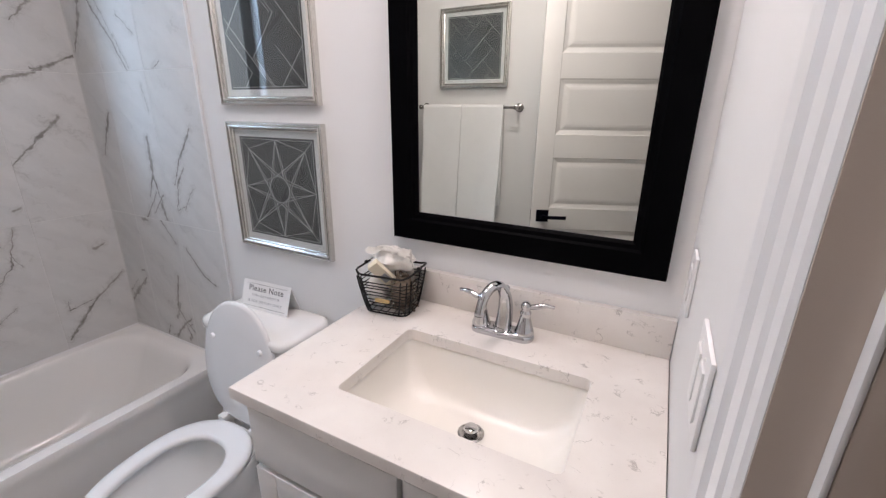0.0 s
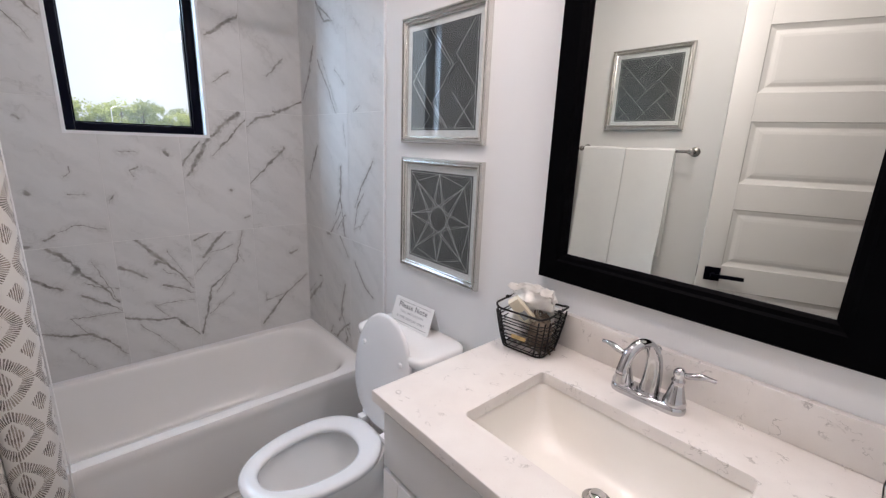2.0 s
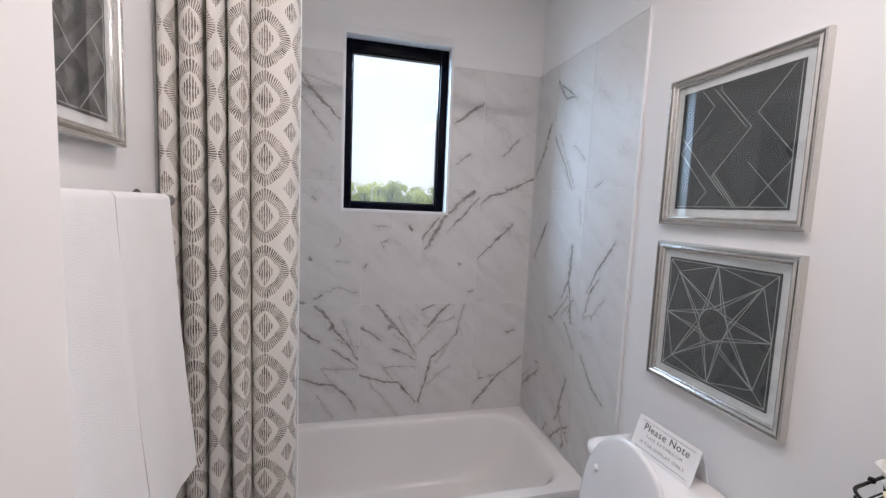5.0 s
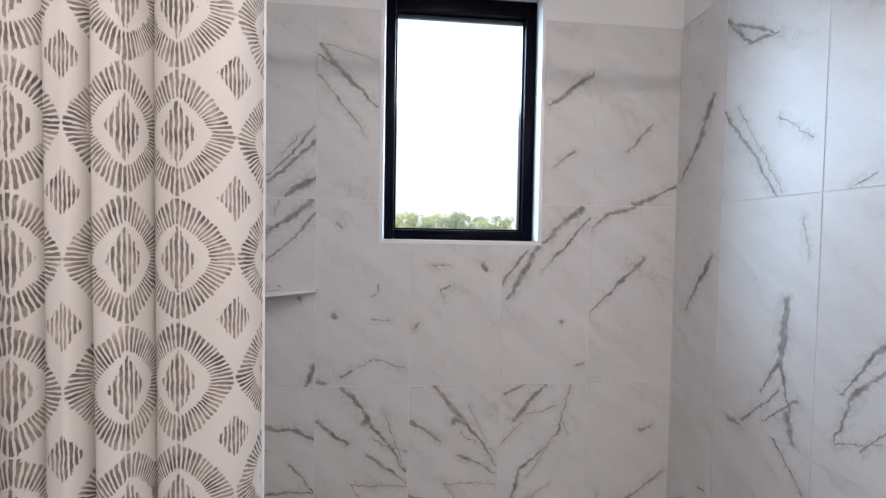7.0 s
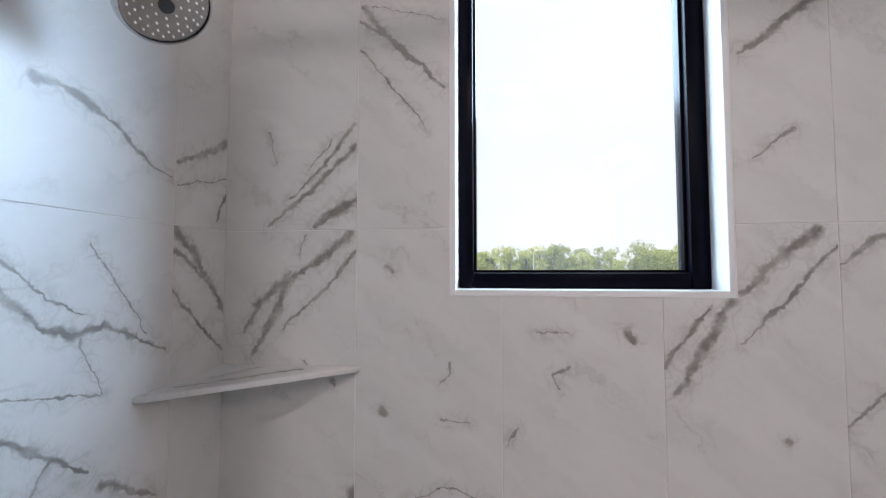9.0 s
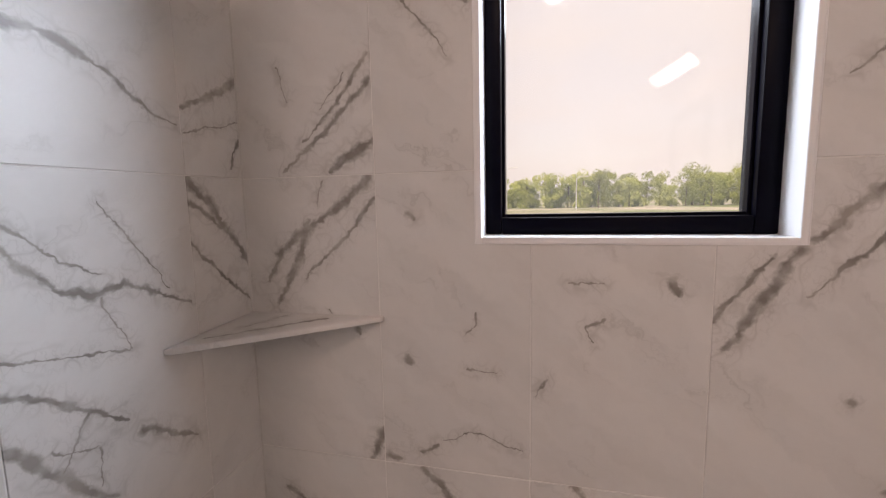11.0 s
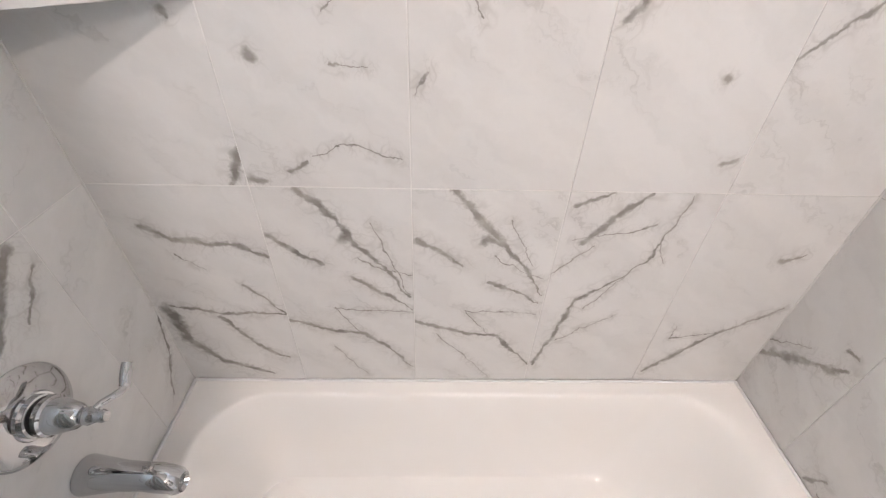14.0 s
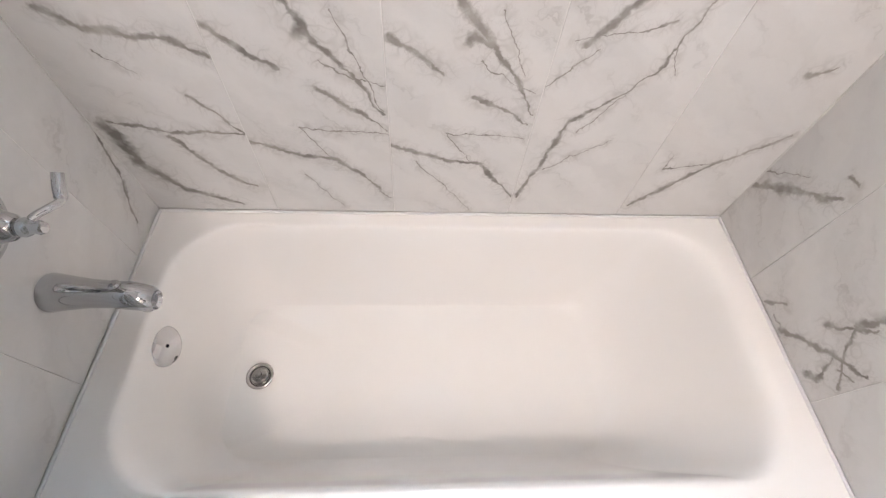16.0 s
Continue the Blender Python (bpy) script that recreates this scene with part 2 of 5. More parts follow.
def quartz_material():
    k = Mat("quartz_worktop", (0.72, 0.69, 0.66), 0.30)
    p = k.world()
    broad = k.ramp(k.noise(p, 7, 4), 0.35, 0.68, (0.75, 0.715, 0.675), (0.68, 0.64, 0.60))
    n1 = k.noise(k.vec("ADD", p, k.vec("SCALE", k.noise(p, 30, 3, 0.6, "Color"), 0.06)), 13, 3)
    thread = k.math("SUBTRACT", 1.0, k.math("MULTIPLY", k.math("ABSOLUTE", k.math("SUBTRACT", n1, 0.5)), 70), clamp=True)
    patch = k.math("MULTIPLY", k.math("SUBTRACT", k.noise(p, 26, 2), 0.52, clamp=True), 9, clamp=True)
    col = k.mix(k.math("MULTIPLY", k.math("MULTIPLY", thread, patch), 0.8), broad, (0.36, 0.33, 0.30))
    speck = k.math("MULTIPLY", k.math("SUBTRACT", k.noise(p, 240, 1), 0.68, clamp=True), 4, clamp=True)
    k.colour_by(k.mix(speck, col, (0.55, 0.52, 0.49)))
    return k.m


def curtain_material():
    """White cloth printed with ovals of brush strokes, in the cloth's own metres (its UV)."""
    k = Mat("printed_curtain_cloth", (0.80, 0.785, 0.755), 0.85, Sheen_Weight=0.2)
    U, V = 0.147, 0.169
    uv = k.n.new("ShaderNodeUVMap").outputs[0]
    jit = k.vec("SCALE", k.vec("SUBTRACT", k.noise(uv, 60, 2, 0.5, "Color"), (0.5, 0.5, 0.5)), 0.0045)
    uv = k.vec("ADD", k.vec("ADD", uv, (0.149, -1.4565, 0)), jit)
    sep = k.node("SeparateXYZ")
    k.l.new(uv, sep.inputs[0])

    def cell(value, size, shift):
        s = k.math("ADD", k.math("DIVIDE", value, size), shift)
        return k.math("MULTIPLY", k.math("SUBTRACT", k.math("FRACT", s), 0.5), size)

    def strokes(coord, pitch, wob):
        f = k.math("FRACT", k.math("ADD", k.math("DIVIDE", coord, pitch), wob))
        tri = k.math("ABSOLUTE", k.math("SUBTRACT", f, 0.5))
        gap = k.math("MULTIPLY_ADD", k.noise(uv, 70, 2), 0.36, -0.03)
        return k.math("MULTIPLY", k.math("SUBTRACT", tri, gap), 9, clamp=True)

    x, y = cell(sep.outputs[0], U, 0.5), cell(sep.outputs[1], V, 0.5)
    nx = k.math("ABSOLUTE", k.math("DIVIDE", x, U / 2))
    ny = k.math("ABSOLUTE", k.math("DIVIDE", y, V / 2))
    r = k.math("POWER", k.math("ADD", k.math("POWER", nx, 1.35), k.math("POWER", ny, 1.35)), 1 / 1.35)
    r = k.math("ADD", r, k.math("MULTIPLY_ADD", k.noise(uv, 130, 2), 0.16, -0.08))
    band = k.math("MULTIPLY", k.math("MULTIPLY", k.math("SUBTRACT", r, 0.56), 30, clamp=True),
                  k.math("MULTIPLY", k.math("SUBTRACT", 1.0, r), 30, clamp=True))
    ang = k.math("ARCTAN2", y, x)
    rays = strokes(ang, 2 * math.pi / 60, 0.0)
    ring = k.math("MULTIPLY", band, rays)
    dia = k.math("ADD", k.math("DIVIDE", k.math("ABSOLUTE", x), 0.026), k.math("DIVIDE", k.math("ABSOLUTE", y), 0.046))
    dia = k.math("MULTIPLY", k.math("SUBTRACT", k.math("ADD", 1.0, k.math("MULTIPLY_ADD", k.noise(uv, 150, 2), 0.5, -0.25)), dia), 12, clamp=True)
    lines = strokes(x, 0.0070, 0.2)
    x2, y2 = cell(sep.outputs[0], U, 0.0), cell(sep.outputs[1], V, 0.0)
    dia2 = k.math("ADD", k.math("DIVIDE", k.math("ABSOLUTE", x2), 0.025), k.math("DIVIDE", k.math("ABSOLUTE", y2), 0.033))
    dia2 = k.math("MULTIPLY", k.math("SUBTRACT", k.math("ADD", 1.0, k.math("MULTIPLY_ADD", k.noise(uv, 150, 2), 0.5, -0.25)), dia2), 12, clamp=True)
    lines2 = strokes(x2, 0.0055, 0.4)
    ink_mask = k.math("MAXIMUM", ring, k.math("MAXIMUM", k.math("MULTIPLY", dia, lines), k.math("MULTIPLY", dia2, lines2)))
    ink_mask = k.math("MULTIPLY", ink_mask, k.math("MULTIPLY_ADD", k.noise(uv, 38, 3), 1.5, 0.2), clamp=True)
    tone = k.ramp(k.noise(uv, 26, 2), 0.38, 0.64, (0.105, 0.09, 0.078), (0.33, 0.285, 0.235))
    cloth = k.mix(k.noise(uv, 8, 3), (0.74, 0.715, 0.665), (0.66, 0.64, 0.605))
    k.colour_by(k.mix(ink_mask, cloth, tone))
    k.bump(k.noise(uv, 900, 1), 0.12, 0.001)
    return k.m


def towel_material():
    k = Mat("white_terry", (0.88, 0.88, 0.87), 0.95, Sheen_Weight=0.4)
    p = k.obj()
    k.colour_by(k.mix(k.noise(p, 14, 4), (0.90, 0.90, 0.89), (0.84, 0.84, 0.835)))
    k.bump(k.noise(p, 520, 2), 0.6, 0.004)
    return k.m


def silver_material():
    k = Mat("silver_leaf_frame", (0.55, 0.54, 0.52), 0.24, 0.9)
    p = k.world()
    k.colour_by(k.ramp(k.noise(p, 160, 3), 0.3, 0.7, (0.60, 0.59, 0.56), (0.72, 0.71, 0.68)))
    k.bump(k.noise(p, 300, 2), 0.08, 0.001)
    return k.m


def glass_material(name, gloss, haze=0.0):
    """Clear pane: lets light through and mirrors a little, more at a slant."""
    m = bpy.data.materials.new(name)
    m.use_nodes = True
    n, l = m.node_tree.nodes, m.node_tree.links
    n.clear()
    res = n.new("ShaderNodeOutputMaterial")
    see, shine, blend = n.new("ShaderNodeBsdfTransparent"), n.new("ShaderNodeBsdfGlossy"), n.new("ShaderNodeMixShader")
    tilt, power, gain = n.new("ShaderNodeLayerWeight"), n.new("ShaderNodeMath"), n.new("ShaderNodeMath")
    power.operation, gain.operation = "POWER", "MULTIPLY_ADD"
    power.inputs[1].default_value, gain.inputs[1].default_value, gain.inputs[2].default_value = 4.0, 0.7, gloss
    l.new(tilt.outputs["Facing"], power.inputs[0])
    l.new(power.outputs[0], gain.inputs[0])
    shine.inputs["Roughness"].default_value = 0.003
    see.inputs["Color"].default_value = (0.97, 0.98, 0.975, 1)
    l.new(gain.outputs[0], blend.inputs[0])
    l.new(see.outputs[0], blend.inputs[1])
    l.new(shine.outputs[0], blend.inputs[2])
    # pale scatter mixed into the pane to wash out the view like glare
    veil, hazed = n.new("ShaderNodeBsdfTranslucent"), n.new("ShaderNodeMixShader")
    veil.inputs["Color"].default_value = (0.85, 0.83, 0.80, 1)
    hazed.inputs[0].default_value = haze
    l.new(blend.outputs[0], hazed.inputs[1])
    l.new(veil.outputs[0], hazed.inputs[2])
    l.new(hazed.outputs[0], res.inputs["Surface"])
    return m


def floor_tile_material():
    k = Mat("pale_floor_tile", (0.55, 0.53, 0.50), 0.35)
    p = k.world()
    k.colour_by(k.ramp(k.noise(p, 5, 6), 0.3, 0.72, (0.50, 0.48, 0.455), (0.60, 0.58, 0.555)))
    k.bump(k.noise(p, 90, 2), 0.08, 0.002)
    return k.m


quartz, curtain_cloth, terry, silver = quartz_material(), curtain_material(), towel_material(), silver_material()
pane_glass, art_glass = glass_material("window_glass", 0.014, 0.022), glass_material("picture_glass", 0.085)
floor_tile = floor_tile_material()
# hall wall beige, darkened so that it also serves as the jamb's shade
hall_and_shaded_jamb_paint = Mat("hall_and_shaded_jamb_paint", (0.50, 0.43, 0.37), 0.65).mottle(1.3, 0.03, 0.05, 400, 0.05).m

# ---------------------------------------------------------------- mesh helpers


def link(name, bm, material, parent=None, label="", smooth=35.0):
    """Links a bmesh as one mesh object; faces bent less than `smooth` degrees are shaded smooth."""
    me = bpy.data.meshes.new(name)
    bmesh.ops.recalc_face_normals(bm, faces=bm.faces)
    bm.to_mesh(me)
    bm.free()
    if material:
        me.materials.append(material)
    if smooth:
        me.polygons.foreach_set("use_smooth", [True] * len(me.polygons))
        me.set_sharp_from_angle(angle=radians(smooth))
    ob = new(name, me)
    if parent:
        ob.parent = parent
    if label:
        ob["label"] = label
    return ob


def part(name, bm, material, parent, label="", smooth=35.0):
    return link(name, bm, material, parent, label, smooth)


def thing(name, label, category, place=(0, 0, 0), turn=0.0, group="", kind=""):
    ob = new(name)
    ob.empty_display_size = 0.05
    ob.matrix_world = pose(*place, 0, 0, turn)
    return tagged(ob, label, category, group, kind)


def box(x0, x1, y0, y1, z0, z1, bevel=0.0, seg=2, bm=None):
    own = bmesh.new()
    v = [own.verts.new((x, y, z)) for x in (x0, x1) for y in (y0, y1) for z in (z0, z1)]
    for f in ((0, 1, 3, 2), (4, 6, 7, 5), (0, 4, 5, 1), (2, 3, 7, 6), (0, 2, 6, 4), (1, 5, 7, 3)):
        own.faces.new([v[i] for i in f])
    if bevel:
        bmesh.ops.bevel(own, geom=list(own.edges), offset=bevel, segments=seg, profile=0.6, affect="EDGES")
    return merge(bm, own) if bm else own


def merge(bm, other):
    lut = {}
    for v in other.verts:
        lut[v] = bm.verts.new(v.co)
    for f in other.faces:
        try:
            bm.faces.new([lut[v] for v in f.verts])
        except ValueError:
            pass
    other.free()
    return bm


def loft(rings, closed=True, cap=(True, True), bm=None):
    """Skin between rings of points (same count each)."""
    bm = bm or bmesh.new()
    rows = [[bm.verts.new(p) for p in ring] for ring in rings]
    n = len(rows[0])
    for a, b in zip(rows, rows[1:]):
        for i in range(n if closed else n - 1):
            j = (i + 1) % n
            bm.faces.new((a[i], a[j], b[j], b[i]))
    if cap[0]:
        bm.faces.new(rows[0][::-1])
    if cap[1]:
        bm.faces.new(rows[-1])
    return bm


def lathe(profile, n=32, axis="z", place=(0, 0, 0), bm=None, cap=(True, True)):
    """Turns (radius, height) pairs round an axis through place."""
    rings = []
    for r, h in profile:
        ring = []
        for i in range(n):
            a = 2 * math.pi * i / n
            c, s = max(r, 1e-4) * math.cos(a), max(r, 1e-4) * math.sin(a)
            p = {"z": (c, s, h), "y": (c, h, s), "x": (h, c, s)}[axis]
            ring.append((p[0] + place[0], p[1] + place[1], p[2] + place[2]))
        rings.append(ring)
    return loft(rings, True, cap, bm)


def tube(points, radius, n=10, bm=None, closed=False):
    """A round bar along points; radius a number or a list."""
    pts = [Vector(p) for p in points]
    rad = radius if isinstance(radius, (list, tuple)) else [radius] * len(pts)
    rings, up = [], None
    for i, p in enumerate(pts):
        if closed:
            d = pts[(i + 1) % len(pts)] - pts[i - 1]
        else:
            d = pts[min(i + 1, len(pts) - 1)] - pts[max(i - 1, 0)]
        d.normalize()
        if up is None:
            up = d.orthogonal().normalized()
        up = (up - d * up.dot(d)).normalized()
        side = d.cross(up)
        rings.append([p + (up * math.cos(2 * math.pi * k / n) + side * math.sin(2 * math.pi * k / n)) * rad[i] for k in range(n)])
    if closed:
        rings.append(rings[0])
        bm = loft(rings, True, (False, False), bm)
        bmesh.ops.remove_doubles(bm, verts=bm.verts, dist=1e-6)
        return bm
    return loft(rings, True, (True, True), bm)


def rounded(x0, x1, y0, y1, r, z, n=8):
    """A ring of points: a rectangle with round corners at height z."""
    r = min(r, (x1 - x0) / 2 - 1e-4, (y1 - y0) / 2 - 1e-4)
    ring = []
    for cx, cy, a0 in ((x1 - r, y1 - r, 0), (x0 + r, y1 - r, 90), (x0 + r, y0 + r, 180), (x1 - r, y0 + r, 270)):
        for i in range(n + 1):
            a = radians(a0 + 90 * i / n)
            ring.append((cx + r * math.cos(a), cy + r * math.sin(a), z))
    return ring


def prism(poly, z0, z1, bevel=0.0):
    bm = bmesh.new()
    low, top = [bm.verts.new((x, y, z0)) for x, y in poly], [bm.verts.new((x, y, z1)) for x, y in poly]
    bm.faces.new(low[::-1])
    bm.faces.new(top)
    for i in range(len(poly)):
        j = (i + 1) % len(poly)
        bm.faces.new((low[i], low[j], top[j], top[i]))
    if bevel:
        bmesh.ops.bevel(bm, geom=list(bm.edges), offset=bevel, segments=1, affect="EDGES")
    return bm


def smooth_path(pts, steps=8):
    """Catmull-Rom curve through points."""
    p = [Vector(q) for q in pts]
    p = [2 * p[0] - p[1]] + p + [2 * p[-1] - p[-2]]
    res = []
    for i in range(1, len(p) - 2):
        for s in range(steps):
            t = s / steps
            a, b, c, d = p[i - 1], p[i], p[i + 1], p[i + 2]
            res.append(0.5 * (2 * b + (c - a) * t + (2 * a - 5 * b + 4 * c - d) * t * t + (3 * b - a - 3 * c + d) * t ** 3))
    res.append(p[-2])
    return res


def structure(name, bm, material, label, category, smooth=0):
    return tagged(link(name, bm, material, None, "", smooth), label, category, kind="structure")


# ---------------------------------------------------------------- large structure
WIN = (-0.055, 0.487, 1.470, 2.348)      # window opening: y0, y1, z0, z1
PW, PN, PS = WX - 0.008, NY + 0.010, SY - 0.004      # painted faces behind the tile
OUT = PW - 0.17

west = bmesh.new()
box(OUT, PW, PS - 0.12, WIN[0], -0.02, CEIL, bm=west)
box(OUT, PW, WIN[1], PN + 0.12, -0.02, CEIL, bm=west)
box(OUT, PW, WIN[0], WIN[1], -0.02, WIN[2], bm=west)
box(OUT, PW, WIN[0], WIN[1], WIN[3], CEIL, bm=west)
wall_west = structure("wall_west", west, paint, "white painted outer wall with a window opening", "wall")
wall_north = structure("wall_north", box(PW, 0.165, PN, PN + 0.12, -0.02, CEIL), paint, "smooth white painted bathroom wall behind the vanity", "wall")
wall_south = structure("wall_south", box(PW, 0.165, PS - 0.12, PS, -0.02, CEIL), paint, "smooth white painted bathroom wall behind the towels", "wall")
JN, JS, HEAD = 0.2135, -0.559, 2.15      # door opening
east = bmesh.new()
box(EX, EX + 0.12, JN + 0.018, PN, -0.02, CEIL, bm=east)
box(EX, EX + 0.12, PS, JN + 0.018, HEAD + 0.018, CEIL, bm=east)
structure("wall_east", east, paint, "white painted wall with the doorway and switches", "wall")
structure("floor", box(OUT, EX + 0.12, PS - 0.12, PN + 0.12, -0.06, -0.012), grout, "pale tiled bathroom floor with light grout joints", "floor")
structure("ceiling", box(OUT, 1.75, -1.6, 1.9, CEIL, CEIL + 0.1), ceiling_paint, "plain white painted ceiling", "ceiling")

# hall beyond the doorway
structure("hall_floor", box(EX + 0.12, 1.65, -1.5, 1.8, -0.06, 0.0), wood_floor, "dark wooden floor of the hall", "floor")
structure("wall_hall_east", box(1.60, 1.72, -1.5, 1.8, 0, CEIL), hall_and_shaded_jamb_paint, "beige painted wall across the hall", "wall")
structure("wall_hall_north", box(EX + 0.12, 1.60, 1.7, 1.82, 0, CEIL), hall_and_shaded_jamb_paint, "beige painted end wall of the hall", "wall")
structure("wall_hall_south", box(EX + 0.12, 1.60, -1.52, -1.4, 0, CEIL), hall_and_shaded_jamb_paint, "beige painted end wall of the hall", "wall")
side = bmesh.new()
box(EX + 0.12, EX + 0.13, PN, 1.7, 0, CEIL, bm=side)
box(EX + 0.12, EX + 0.13, -1.4, PS, 0, CEIL, bm=side)
structure("wall_hall_west", side, hall_and_shaded_jamb_paint, "beige painted wall beside the bathroom doorway", "wall")


def casing_profile(w):
    """Stepped door casing: (across, proud) pairs from the opening outwards."""
    return [(0, 0), (0, 0.011), (0.004, 0.014), (0.020, 0.014), (0.024, 0.017), (0.046, 0.017), (0.050, 0.0135), (0.058, 0.0135),
            (0.064, 0.019), (w - 0.006, 0.021), (w, 0.017), (w, 0)]


def casing_leg(y_in, sign, z1, x):
    prof = casing_profile(0.088)
    ring = lambda z: [(x - b, y_in + sign * a, z) for a, b in prof]
    return loft([ring(0.0), ring(z1)], True, (True, True))


trim_frame = thing("door_frame", "white painted door casing and jamb round the bathroom doorway", "door frame", kind="structure")
part("casing_leg", casing_leg(JN + 0.0015, 1, HEAD + 0.10, EX), trim_paint, trim_frame, "stepped white casing board", 20)
head = loft([[(EX - b, y, HEAD + 0.012 + a) for a, b in casing_profile(0.088)] for y in (PS + 0.002, JN + 0.10)])
part("casing_head", head, trim_paint, trim_frame, "", 20)
# thin beige sheet over the white jamb: its shade is in the colour
part("jamb_leg", box(EX - 0.0105, EX + 0.119, JN, JN + 0.0012, 0, HEAD, 0.0004), hall_and_shaded_jamb_paint, trim_frame, "jamb with its shade put into a beige paint")
part("jamb_leg", box(EX + 0.001, EX + 0.119, JS - 0.004, JS + 0.010, 0, HEAD, 0.001), trim_paint, trim_frame)
part("jamb_head", box(EX + 0.001, EX + 0.119, JS + 0.011, JN - 0.001, HEAD, HEAD + 0.017, 0.001), trim_paint, trim_frame)
part("jamb_leg", box(EX + 0.001, EX + 0.119, JN + 0.0014, JN + 0.017, 0, HEAD, 0.001), trim_paint, trim_frame)
# stop in two colours: white for its lit front, beige for its shaded side
part("stop_edge", box(EX + 0.0165, EX + 0.0198, JN - 0.011, JN - 0.0002, 0, HEAD - 0.012, 0.001), trim_paint, trim_frame, "lit white front edge of the door stop")
part("door_stop", box(EX + 0.020, EX + 0.060, JN - 0.011, JN - 0.0002, 0, HEAD - 0.012, 0.002), hall_and_shaded_jamb_paint, trim_frame)
part("door_stop", box(EX + 0.045, EX + 0.08, JS + 0.011, JN - 0.012, HEAD - 0.011, HEAD - 0.0005, 0.002), trim_paint, trim_frame)

base_profile = [(0, 0), (0.014, 0), (0.014, 0.085), (0.010, 0.096), (0.006, 0.104), (0, 0.106)]
bb = loft([[(x, PS + a, b - 0.0) for a, b in base_profile] for x in (-1.622, EX - 0.002)])
structure("baseboard", bb, trim_paint, "white painted baseboard", "baseboard", 20)

# ---------------------------------------------------------------- window
win = thing("window_1", "black-framed fixed window with a clear pane in a white reveal", "window", kind="structure")
FX0, FX1 = WX - 0.125, WX - 0.066      # frame depth
y0, y1, z0, z1 = *WIN[:3], 2.322      # the frame stops under a deep head lining
rv = bmesh.new()
t = 0.012
box(FX0 - 0.02, WX - 0.0005, y0 - 0.001, y0 + t, z0, WIN[3], 0.001, 1, rv)
box(FX0 - 0.02, WX - 0.0005, y1 - t, y1 + 0.001, z0, WIN[3], 0.001, 1, rv)
box(FX0 - 0.02, WX - 0.0005, y0 + t, y1 - t, z0, z0 + t, 0.001, 1, rv)
box(FX0 - 0.02, WX - 0.0005, y0 + t, y1 - t, z1 - t, WIN[3], 0.001, 1, rv)
part("window_reveal", rv, trim_paint, win, "white painted reveal", 0)
edge = bmesh.new()
for a, b, c, d in ((y0 - 0.0005, y0 + 0.0015, z0 - 0.0005, WIN[3] + 0.0005), (y1 - 0.0015, y1 + 0.0005, z0 - 0.0005, WIN[3] + 0.0005),
                   (y0 + 0.0015, y1 - 0.0015, z0 - 0.0005, z0 + 0.0015), (y0 + 0.0015, y1 - 0.0015, WIN[3] - 0.0015, WIN[3] + 0.0005)):
    box(WX - 0.006, WX + 0.0008, a, b, c, d, 0.0004, 1, edge)
part("edge_strip", edge, trim_paint, win, "thin white edge strip", 0)
for name, a, b, c, d in (("frame_stile", y0 + t, y0 + 0.044, z0 + t, z1 - t), ("frame_stile", y1 - 0.050, y1 - t, z0 + t, z1 - t),
                         ("frame_rail", y0 + 0.0445, y1 - 0.0505, z0 + t, z0 + 0.046), ("frame_rail", y0 + 0.0445, y1 - 0.0505, z1 - 0.066, z1 - t)):
    f = part(name, box(FX0, FX1, a, b, c, d, 0.004), black_metal, win)
inner = bmesh.new()
for a, b, c, d in ((y0 + 0.044, y0 + 0.050, z0 + 0.046, z1 - 0.066), (y1 - 0.056, y1 - 0.050, z0 + 0.046, z1 - 0.066),
                   (y0 + 0.050, y1 - 0.056, z0 + 0.046, z0 + 0.052), (y0 + 0.050, y1 - 0.056, z1 - 0.072, z1 - 0.066)):
    box(FX0 + 0.008, FX1 - 0.018, a, b, c, d, 0.001, 1, inner)
part("glazing_bead", inner, black_metal, win)
pane = part("pane", box(FX0 + 0.020, FX0 + 0.025, y0 + 0.049, y1 - 0.055, z0 + 0.051, z1 - 0.071), pane_glass, win, "", 0)
pane.visible_shadow = False

# ---------------------------------------------------------------- bathtub


